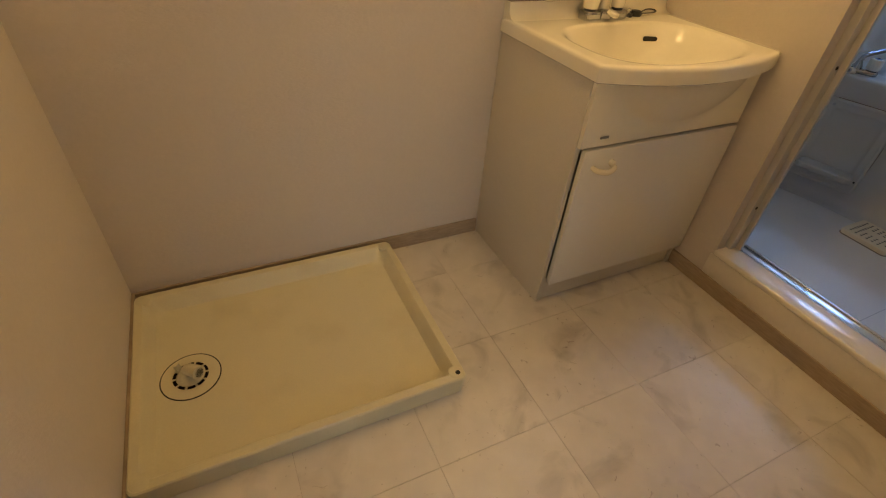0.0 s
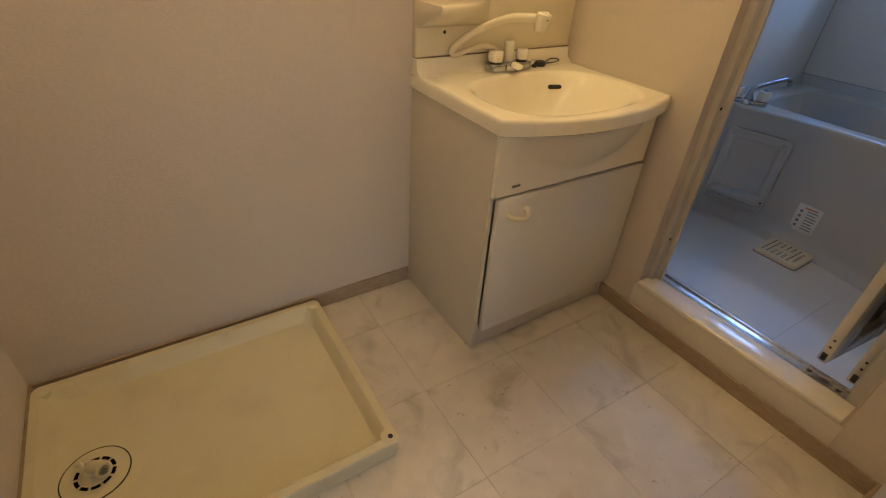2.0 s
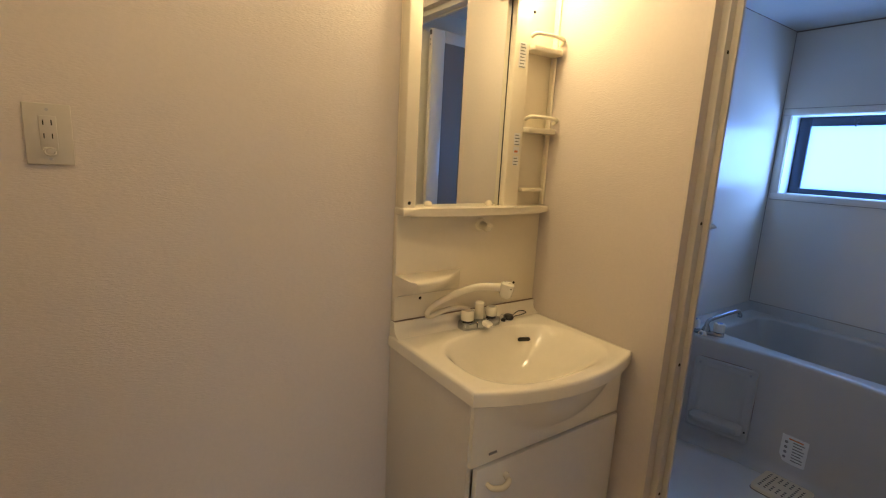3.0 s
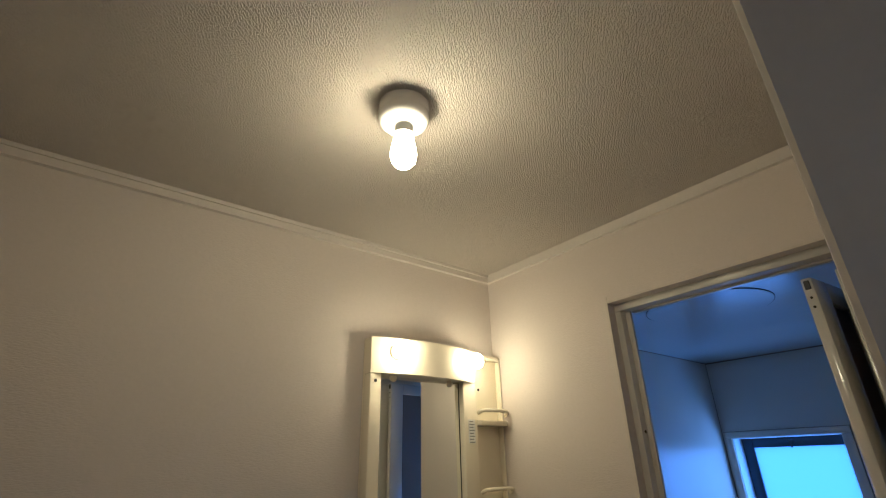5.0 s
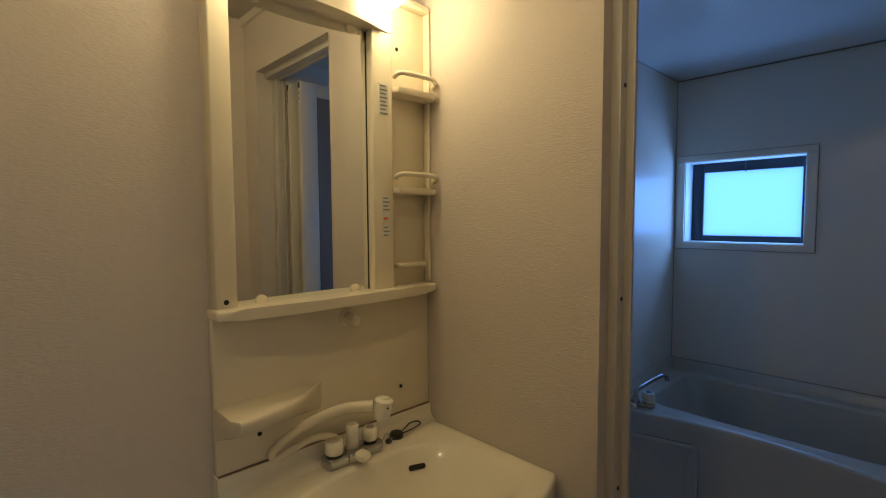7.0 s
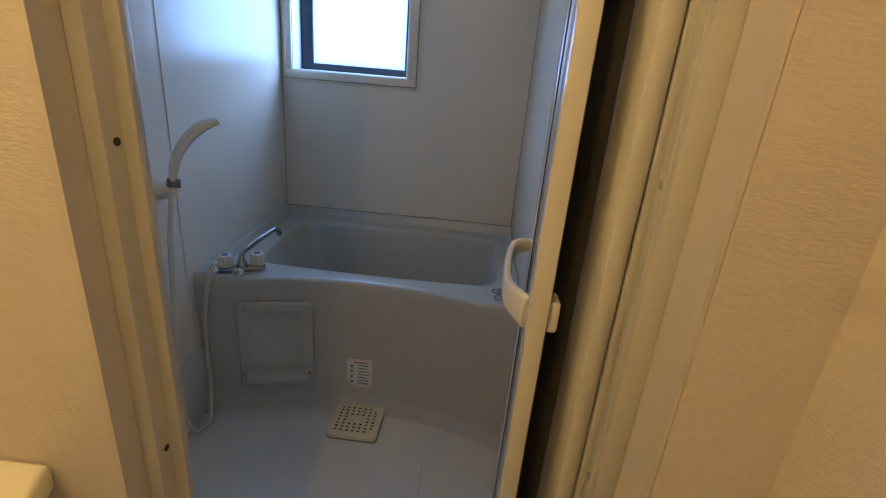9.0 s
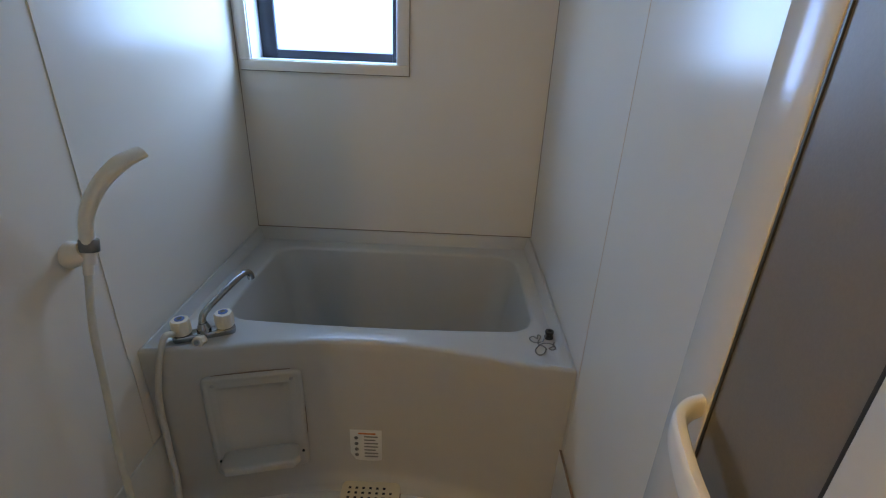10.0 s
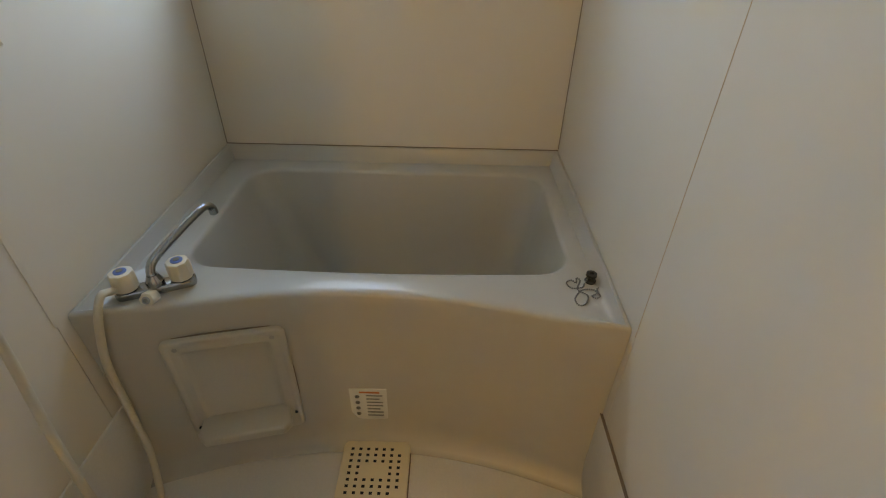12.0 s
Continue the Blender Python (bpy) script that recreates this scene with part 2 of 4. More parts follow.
def lathe(profile, at=(0, 0, 0), axis="z", seg=28, bm=None):
    """Turned shape from (radius, height) pairs; closes its ends."""
    turn = {"z": Matrix.Identity(3), "x": Matrix.Rotation(radians(90), 3, "Y"), "-y": Matrix.Rotation(radians(90), 3, "X"),
            "-x": Matrix.Rotation(radians(-90), 3, "Y"), "-z": Matrix.Rotation(radians(180), 3, "X")}[axis] if isinstance(axis, str) else axis
    rings = [[Vector(at) + turn @ Vector((r * math.cos(2 * math.pi * i / seg), r * math.sin(2 * math.pi * i / seg), h)) for i in range(seg)]
             for r, h in profile]
    return loft(rings, True, True, bm)


def spline(points, steps=8):
    ps = [Vector(p) for p in points]
    ps = [ps[0] * 2 - ps[1]] + ps + [ps[-1] * 2 - ps[-2]]
    out = []
    for a, b, c, d in zip(ps, ps[1:], ps[2:], ps[3:]):
        for k in range(steps):
            s = k / steps
            out.append(0.5 * (2 * b + (c - a) * s + (2 * a - 5 * b + 4 * c - d) * s * s + (3 * b - a - 3 * c + d) * s ** 3))
    out.append(ps[-2])
    return out


def tube(points, radius, seg=12, steps=8, bm=None, curved=True):
    ps = spline(points, steps) if curved else [Vector(p) for p in points]
    rings, up = [], Vector((0.13, 0.31, 0.94)).normalized()
    for i, p in enumerate(ps):
        d = (ps[min(i + 1, len(ps) - 1)] - ps[max(i - 1, 0)]).normalized()
        u = (up - d * up.dot(d)).normalized()
        w = d.cross(u)
        up = u
        r = radius(i / (len(ps) - 1)) if callable(radius) else radius
        rings.append([p + (u * math.cos(2 * math.pi * k / seg) + w * math.sin(2 * math.pi * k / seg)) * r for k in range(seg)])
    return loft(rings, True, True, bm)


def slab(outline, z0, z1, bevel=0.0, seg=2):
    """A flat plate with a drawn outline in x and y."""
    b = bmesh.new()
    f = b.faces.new([b.verts.new((x, y, z0)) for x, y in outline])
    r = bmesh.ops.extrude_face_region(b, geom=[f])
    for v in r["geom"]:
        if isinstance(v, bmesh.types.BMVert):
            v.co.z = z1
    if bevel:
        es = [e for e in b.edges if abs(e.verts[0].co.z - e.verts[1].co.z) < 1e-6]
        bmesh.ops.bevel(b, geom=es, offset=bevel, segments=seg, affect="EDGES", profile=0.5)
    return b


def holed(x0, x1, ya, yb, za, zb, wy0, wy1, wz0, wz1):
    """A wall across x with one opening through it."""
    def rect(x, a, b, c, d):
        return [Vector((x, a, c)), Vector((x, b, c)), Vector((x, b, d)), Vector((x, a, d))]
    o0, i0, i1, o1 = rect(x0, ya, yb, za, zb), rect(x0, wy0, wy1, wz0, wz1), rect(x1, wy0, wy1, wz0, wz1), rect(x1, ya, yb, za, zb)
    bm = loft([o0, i0, i1, o1, o0])
    bmesh.ops.remove_doubles(bm, verts=bm.verts, dist=1e-5)
    return bm


def rounded(x0, x1, y0, y1, r, k=6):
    pts = []
    for cx, cy, a in ((x1 - r, y1 - r, 0), (x0 + r, y1 - r, 90), (x0 + r, y0 + r, 180), (x1 - r, y0 + r, 270)):
        pts += [(cx + r * math.cos(radians(a + 90 * i / k)), cy + r * math.sin(radians(a + 90 * i / k))) for i in range(k + 1)]
    return pts


# ---- the plan ----
X0, X1 = -0.345, 1.40          # washroom, west and east walls
Y0, Y1 = -0.075, 1.253         # entry wall and mirror wall
H = 2.285
BX0, BX1 = 1.53, 3.27          # bath
BY0, BY1 = 0.083, 1.235
BH = 2.093
DY0, DY1, DZ0, DZ1 = 0.050, 0.701, 0.157, 2.024   # bath doorway
EX0, EX1 = -0.16, 0.498        # entry doorway


def structure(name, bm, mat, label, category="wall", smooth=0):
    return tagged(link(name, bm, mat, smooth=smooth), label, category, kind="structure")


structure("wall_north", box(X0 - 0.1, X1 + 0.12, Y1, Y1 + 0.1, 0, H), PAPER, "pale embossed wallpaper on the wall behind the washstand")
structure("wall_west", box(X0 - 0.1, X0, Y0 - 0.11, Y1, 0, H), PAPER, "pale embossed wallpaper beside the washing machine pan")
structure("wall_east", holed(X1, X1 + 0.12, Y0 - 0.11, Y1, 0, H, DY0, DY1, DZ0 - 0.012, DZ1), PAPER,
          "pale embossed wallpaper round the bathroom doorway")
structure("wall_south", boxes((EX1, X1, Y0 - 0.11, Y0, 0, H), (X0, EX0, Y0 - 0.11, Y0, 0, H), (EX0, EX1, Y0 - 0.11, Y0, 2.2, H)), PAPER,
          "pale wallpaper on the wall with the entrance opening")
structure("ceiling", box(X0 - 0.1, X1 + 0.12, Y0 - 0.11, Y1 + 0.1, H, H + 0.08), CEIL_PAPER, "embossed off-white ceiling paper", "ceiling")

crown = boxes((X0, X1, Y1 - 0.016, Y1, H - 0.034, H), (X1 - 0.016, X1, Y0, Y1 - 0.016, H - 0.034, H), (X0, X0 + 0.016, Y0, Y1 - 0.016, H - 0.034, H),
              (X0, X1, Y1 - 0.022, Y1 - 0.016, H - 0.012, H))
structure("trim", crown, CROWN, "thin white cornice strip under the ceiling", "cornice")
SK = 0.056
structure("baseboard", boxes((X0, 0.80, Y1 - 0.009, Y1, 0, SK), (X1 - 0.009, X1, Y0 + 0.009, 0.86, 0, SK), (X0, X0 + 0.009, Y0, Y1 - 0.009, 0, SK),
                             (EX1, X1, Y0, Y0 + 0.009, 0, SK), bevel=0.002), SKIRT, "beige wood-grain skirting board along the walls", "skirting")
structure("corner_bead", box(EX1 - 0.004, EX1 + 0.028, Y0 - 0.112, Y0 + 0.003, 0, 2.2, 0.003), TRIM, "cream edge strip on the entrance corner", "trim", 40)
structure("entry_face", box(EX1 - 0.008, EX1 - 0.0045, Y0 - 0.111, Y0 - 0.004, 0.0, 2.2), HALL, "grey papered side of the entrance opening", "wall")

# hall behind the entrance, with its own window to the sky
structure("hall_walls", boxes((-1.3, -1.2, -2.3, Y0 - 0.11, 0, 2.3), (EX1, 2.0, -2.3, Y0 - 0.11, 0, 2.3), (-1.2, X0 - 0.1, Y0 - 0.11, Y0 - 0.01, 0, 2.3),
                              (-1.3, -0.9, -2.4, -2.3, 0, 2.3), (EX1 - 0.2, 2.0, -2.4, -2.3, 0, 2.3), (-0.9, EX1 - 0.2, -2.4, -2.3, 0, 0.25), (-0.9, EX1 - 0.2, -2.4, -2.3, 2.15, 2.3)),
          HALL, "plain grey-white walls of the hall")
structure("hall_floor", box(-1.3, 2.0, -2.4, Y0 - 0.11, -0.06, 0.0), HALLFLOOR, "brown wooden hall floor", "floor")
structure("hall_ceiling", box(-1.3, 2.0, -2.4, Y0 - 0.11, 2.3, 2.4), HALL, "plain hall ceiling", "ceiling")

# ---- bath room shell ----
SEAMX = 2.388
bn_w = structure("wall_bath_north", box(BX0, BX1 + 0.02, BY1 + 0.004, BY1 + 0.02, 0.20, BH), BATHWALL,
                 "glossy pale grey bathroom wall panels")
bs_w = structure("wall_bath_south", box(BX0, BX1 + 0.02, BY0 - 0.02, BY0 - 0.004, 0.2, BH), BATHWALL,
                 "glossy pale grey bathroom wall panels beside the folding door")
for xa, xb in ((BX0, SEAMX - 0.001), (SEAMX + 0.001, BX1)):
    part("panel", box(xa, xb, BY1, BY1 + 0.0035, 0.2, BH), BATHWALL, bn_w, smooth=0)
for xa, xb in ((BX0, SEAMX + 0.010), (SEAMX + 0.012, BX1)):
    part("panel", box(xa, xb, BY0 - 0.0035, BY0, 0.2, BH), BATHWALL, bs_w, smooth=0)

WY0, WY1, WZ0, WZ1 = 0.640, 1.190, 1.205, 1.652
structure("wall_bath_east", holed(BX1, BX1 + 0.02, BY0, BY1, 0.2, BH, WY0, WY1, WZ0, WZ1), BATHWALL, "glossy pale bathroom wall panel with the window")
structure("outer_wall", holed(BX1 + 0.021, BX1 + 0.2, -0.1, 1.4, -0.1, 2.4, WY0, WY1, WZ0, WZ1), HALL, "plain outer wall behind the panel")
structure("wall_bath_west", holed(BX0 - 0.009, BX0, BY0 - 0.02, BY1 + 0.02, -0.1, BH, DY0 - 0.002, DY1 + 0.002, DZ0 - 0.02, DZ1 - 0.01), BATHWALL,
          "pale bathroom wall panel round the doorway")
structure("ceiling_bath", box(BX0 - 0.009, BX1 + 0.02, BY0 - 0.02, BY1 + 0.02, BH, BH + 0.05), BATHCEIL, "smooth grey bathroom ceiling panel", "ceiling")
structure("sealant", boxes((BX1 - 0.005, BX1, BY0, BY1, BH - 0.006, BH), (BX0, BX1 - 0.003, BY1 - 0.0025, BY1, BH - 0.0025, BH),
                           (BX1 - 0.0018, BX1, BY1 - 0.0018, BY1, 0.556, BH - 0.003), (BX1 - 0.0018, BX1, BY0, BY0 + 0.0018, 0.562, BH - 0.003),
                           (BX1 - 0.0030, BX1, BY0 + 0.002, BY1 - 0.002, 0.5555, 0.5580)), SEAM,
          "dark mouldy sealant lines in the bathroom corners", "sealant")
structure("panel_joint", boxes((SEAMX - 0.006, SEAMX + 0.006, BY1 - 0.002, BY1 + 0.001, 0.53, BH - 0.004), bevel=0.0008), BATHWALL, "slim joint strip between the wall panels", "joint strip")
structure("panel_joint_brown", boxes((SEAMX + 0.0101, SEAMX + 0.0116, BY0 - 0.012, BY0 + 0.0006, 0.53, BH)), JOINTBROWN, "yellowed joint line between the wall panels", "joint strip")


# ---- floor tiles ----
floor = structure("floor", box(X0 - 0.1, X1 + 0.12, Y0 - 0.11, Y1 + 0.1, -0.06, -0.003), JOINT, "marble-patterned vinyl tile floor with grey veins", "floor")


def floor_tiles():
    size, meshes = 0.3045, {}
    xs = [0.593 + size * k for k in range(-5, 5)]
    ys = [0.452 + size * k for k in range(-3, 5)]
    for i, x in enumerate(xs):
        for y in ys:
            a, c = max(x, X0 - 0.02), min(x + size, X1 + 0.02)
            b, d = max(y, Y0 - 0.10), min(y + size, Y1 + 0.02)
            if c - a < 0.01 or d - b < 0.01:
                continue
            key = (round(c - a, 4), round(d - b, 4))
            if key not in meshes:
                g = 0.0005
                bm = box(-(c - a) / 2 + g, (c - a) / 2 - g, -(d - b) / 2 + g, (d - b) / 2 - g, -0.003, 0.0)
                me = bpy.data.meshes.new("tile")
                bm.to_mesh(me)
                bm.free()
                me.materials.append(MARBLE)
                meshes[key] = me
            ob = new("tile", meshes[key])
            ob.parent = floor
            ob.location = ((a + c) / 2, (b + d) / 2, 0)


# ---- bath doorway: liner, sill, metal frame ----
LN = 0.006                      # lining thickness
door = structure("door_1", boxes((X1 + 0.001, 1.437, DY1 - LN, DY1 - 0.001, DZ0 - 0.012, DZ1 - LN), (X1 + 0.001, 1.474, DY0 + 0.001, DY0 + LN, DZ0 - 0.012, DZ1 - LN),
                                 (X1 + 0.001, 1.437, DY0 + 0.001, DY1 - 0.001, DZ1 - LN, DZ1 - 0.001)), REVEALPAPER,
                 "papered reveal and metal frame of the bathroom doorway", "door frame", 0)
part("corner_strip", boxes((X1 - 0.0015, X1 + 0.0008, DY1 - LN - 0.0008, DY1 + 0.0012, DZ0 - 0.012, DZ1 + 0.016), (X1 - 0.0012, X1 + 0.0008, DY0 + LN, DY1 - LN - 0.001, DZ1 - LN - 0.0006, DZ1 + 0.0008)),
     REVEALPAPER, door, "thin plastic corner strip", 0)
part("sill", box(X1 - 0.010, 1.474, DY0 + LN, DY1 - LN, DZ0 - 0.020, DZ0, 0.006, 3), SILL, door, "glossy white raised sill")
part("riser", box(X1 - 0.004, X1 + 0.002, DY0 - 0.003, DY1 + 0.003, SK, DZ0 - 0.020, 0.001), SILL, door, "plain cream riser under the sill")
FR = part("metal_frame", boxes((1.438, 1.505, DY1 - 0.026, DY1 + 0.006, DZ0 + 0.001, DZ1 - 0.030), (1.475, 1.522, DY0 - 0.002, DY0 + 0.034, DZ0 - 0.005, DZ1 - 0.030),
                               (1.438, 1.505, DY0, DY1, DZ1 - 0.030, DZ1 + 0.006), bevel=0.003), ALU, door, "dull beige metal door frame")
part("frame_rib", boxes((1.466, 1.477, DY1 - 0.043, DY1 - 0.025, DZ0 + 0.001, DZ1 - 0.030),
                        (1.484, 1.490, DY0 + 0.033, DY0 + 0.037, DZ0, DZ1 - 0.030), (1.513, 1.520, DY0 + 0.033, DY0 + 0.043, DZ0, DZ1 - 0.030), bevel=0.0015), ALU, FR)
part("head_track", boxes((1.478, 1.496, DY0 + 0.05, DY1 - 0.045, DZ1 - 0.036, DZ1 - 0.029), bevel=0.001), ALU, FR, "metal guide rail")
TH = part("threshold", boxes((1.474, 1.520, DY0 + 0.034, DY1 - 0.026, DZ0 - 0.022, DZ0 - 0.002), (1.479, 1.483, DY0 + 0.034, DY1 - 0.026, DZ0 - 0.002, DZ0 - 0.0005),
                             (1.512, 1.520, DY0 + 0.034, DY1 - 0.026, DZ0 - 0.002, DZ0 + 0.002), bevel=0.001), THRESH, door, "shiny metal threshold rail")
for k in range(4):
    part("screw", lathe([(0.0045, 0), (0.0045, 0.001), (0.003, 0.0018)], (1.497, DY0 + 0.08 + 0.16 * k, DZ0 - 0.002), seg=10), STEEL, TH)
for z in (0.32, 0.75, 1.17, 1.62):
    part("screw", lathe([(0.005, 0), (0.005, 0.001), (0.003, 0.002)], (1.456, DY1 - 0.026, z), "-y", seg=10), DARKHOLE, FR)
    part("screw", lathe([(0.005, 0), (0.005, 0.001), (0.003, 0.002)], (1.502, DY0 + 0.034, z), Matrix.Rotation(radians(-90), 3, "X"), seg=10), STEEL, FR)


def door_leaf(name, near, far, thick):
    """One half of the folding door, from its near to its far end in plan."""
    n, f = Vector((*near, 0)), Vector((*far, 0))
    run = (f - n).length
    yaw = math.atan2((f - n).y, (f - n).x)
    z0, z1 = DZ0 + 0.012, DZ1 - 0.045
    m = Matrix.Translation(n) @ Matrix.Rotation(yaw, 4, "Z")

    def put(bm):
        bmesh.ops.transform(bm, matrix=m, verts=bm.verts)
        return bm
    st = 0.088
    leaf = part(name, put(boxes((0, st, -thick, 0, z0, z1), (run - 0.075, run, -thick, 0, z0, z1), (st, run - 0.075, -thick, 0, z0, z0 + 0.075),
                                (st, run - 0.075, -thick, 0, z1 - 0.06, z1), bevel=0.004)), LEAFWHITE, fold, "white framed door leaf")
    part("panel", put(box(st - 0.004, run - 0.071, -thick * 0.36, -thick * 0.14, z0 + 0.07, z1 - 0.055)), GREYGLASS, leaf, "dark grey obscured resin panel")
    part("gasket", put(boxes((st, st + 0.003, -0.006, -0.002, z0 + 0.075, z1 - 0.06), (run - 0.078, run - 0.075, -0.006, -0.002, z0 + 0.075, z1 - 0.06))), BLACK, leaf)
    for z in (z0 + 0.02, z1 - 0.02):
        part("pivot", put(box(-0.003, 0.002, -thick * 0.75, -thick * 0.25, z - 0.012, z + 0.012, 0.001)), BLACK, leaf)
    for z in (z0 + 0.055, z0 + 0.08, z1 - 0.055, z1 - 0.08):
        part("screw", put(lathe([(0.0035, 0), (0.0035, 0.0015), (0.002, 0.002)], (0.0, -thick / 2, z), "-x", seg=8)), DARKHOLE, leaf)
    return leaf


fold = thing("folding_door", (1.53, 0.12, DZ0), "white folding bathroom door with grey panels, folded open", "folding door")
leaf_b = door_leaf("leaf", (1.545, 0.198), (1.853, 0.168), 0.027)
leaf_a = door_leaf("leaf", (1.529, 0.116), (1.853, 0.138), 0.027)


def bow_handle(y):
    """A plastic grip that leaves the stile, bends out and comes back lower down."""
    pts = [(1.792, y - 0.020, 0.985), (1.778, y + 0.004, 0.985), (1.757, y + 0.019, 0.978), (1.700, y + 0.027, 0.965), (1.640, y + 0.026, 0.955), (1.590, y + 0.002, 0.950)]
    ps = spline(pts, 7)
    rings = []
    for i, p in enumerate(ps):
        s = i / (len(ps) - 1)
        hgt = 0.011 + 0.015 * s
        d = (ps[min(i + 1, len(ps) - 1)] - ps[max(i - 1, 0)]).normalized()
        u = Vector((0, 0, 1))
        u = (u - d * u.dot(d)).normalized()
        w = d.cross(u)
        rings.append([p + u * hgt * math.copysign(abs(math.cos(a)) ** 0.6, math.cos(a)) + w * 0.007 * math.copysign(abs(math.sin(a)) ** 0.6, math.sin(a))
                      for a in (2 * math.pi * k / 16 for k in range(16))])
    return loft(rings, True, True)


part("handle", bow_handle(0.192), DOORWHITE, leaf_b, "white curved plastic grip")
part("back_grip", slab(rounded(1.572, 1.612, 0.150, 0.1670, 0.006), 0.930, 0.978, 0.005, 3), DOORWHITE, leaf_b, "cream grip on the leaf's back")

# ---- bath window ----
win = structure("window_1", boxes((BX1 - 0.012, BX1, 0.603, 1.222, 1.176, 1.212), (BX1 - 0.012, BX1, 0.603, 1.222, 1.645, 1.680),
                                  (BX1 - 0.012, BX1, 0.603, 0.647, 1.212, 1.645), (BX1 - 0.012, BX1, 1.183, 1.222, 1.212, 1.645), bevel=0.003), BATHWALL,
                "small frosted window with a pale surround above the tub", "window", 40)
part("seal_line", boxes((BX1 - 0.003, BX1, 0.6005, 1.2245, 1.1735, 1.1755), (BX1 - 0.003, BX1, 0.6005, 1.2245, 1.6805, 1.6825), (BX1 - 0.003, BX1, 0.6005, 0.6025, 1.1755, 1.6805), (BX1 - 0.003, BX1, 1.2225, 1.2245, 1.1755, 1.6805)), SEAM, win,
     "thin dark sealant line", 0)
part("reveal", boxes((BX1, 3.40, 0.640, 0.650, 1.205, 1.652), (BX1, 3.40, 1.180, 1.190, 1.205, 1.652), (BX1, 3.40, 0.65, 1.18, 1.205, 1.215), (BX1, 3.40, 0.65, 1.18, 1.642, 1.652)), REVEAL, win,
     "white window reveal")
part("window_frame", boxes((3.375, 3.41, 0.65, 0.676, 1.215, 1.642), (3.375, 3.41, 1.122, 1.18, 1.215, 1.642), (3.375, 3.41, 0.676, 1.122, 1.215, 1.246), (3.375, 3.41, 0.676, 1.122, 1.592, 1.642), bevel=0.003),
     SASH, win, "dark bronze sash")
pane = part("pane", box(3.388, 3.393, 0.670, 1.160, 1.235, 1.622), FROST, win, "frosted glass lit by daylight")
pane.visible_shadow = False
part("catch", boxes((3.368, 3.376, 0.908, 0.930, 1.606, 1.628), (3.364, 3.369, 0.915, 0.923, 1.585, 1.622), bevel=0.002), BLACK, win, "small window catch")

# ---- bath floor pan ----
FZ = -0.04
bfloor = structure("floor_bath", boxes((BX0, 2.62, BY0, BY1, FZ - 0.06, FZ)), BATHFLOOR, "pale grey moulded bathroom floor", "floor", 0)
part("upstand", boxes((BX0, 2.50, BY1 - 0.006, BY1 + 0.004, FZ, 0.236), bevel=0.003), BATHFLOOR, bfloor, "moulded edge of the bathroom floor")
part("upstand", boxes((BX0, 2.50, BY0 - 0.004, BY0 + 0.006, FZ, 0.250), bevel=0.003), BATHFLOOR, bfloor, "moulded edge of the bathroom floor")
part("floor_seam", boxes((1.75, 2.28, 0.3665, 0.3680, FZ - 0.002, FZ + 0.0006), (1.8155, 1.8170, 0.3680, 0.86, FZ - 0.002, FZ + 0.0006)), FLOORSEAM, bfloor, "thin grey joint lines", 0)
part("seam", boxes((BX0, 2.50, BY0 + 0.0002, BY0 + 0.0068, 0.2500, 0.2516)), SEAM, bfloor, "stained sealant line")
part("upstand", boxes((BX0, BX0 + 0.012, BY0 + 0.012, BY1 - 0.012, FZ, DZ0 - 0.02), bevel=0.003), BATHFLOOR, bfloor)


def hatch():
    e = tagged(link("ceiling_hatch", lathe([(0.228, 0.0), (0.228, -0.003), (0.226, -0.0045)], (2.0, 0.628, BH), seg=56), BATHCEIL, smooth=0), "round grey inspection lid flush in the bathroom ceiling", "ceiling hatch")
    part("gap", lathe([(0.2300, 0.0), (0.2300, -0.0030), (0.2284, -0.0030), (0.2284, 0.0)], (2.0, 0.628, BH), seg=56), BLACK, e, "thin dark gap round the lid")


hatch()


# ---- bathtub ----
def front_x(y, add=0.0):
    s = (y - 0.66) / 0.575
    return 2.540 - 0.122 * s * s + add


def tub_ring(n, inset, zf, zs, front_add, side_in):
    """Points round the tub: front edge (hollow in plan), then the south, east and north sides."""
    out = []
    ya, yb = BY0 + side_in, BY1 - side_in
    xb = BX1 - side_in
    for i in range(n):
        y = yb + (ya - yb) * i / n
        end = min(1, 8 * min(i / n, 1 - i / n))
        out.append(Vector((front_x(y, front_add), y, zs + (zf - zs) * end)))
    for i in range(n):
        xa = front_x(ya, front_add)
        out.append(Vector((xa + (xb - xa) * i / n, ya, zs + (0.022 if zs > 0.515 else 0) * i / n)))
    for i in range(n):
        out.append(Vector((xb, ya + (yb - ya) * i / n, zs + (0.022 if zs > 0.515 else 0))))
    for i in range(n):
        xa = front_x(yb, front_add)
        out.append(Vector((xb + (xa - xb) * i / n, yb, zs + (0.022 if zs > 0.515 else 0) * (1 - i / n))))
    return out


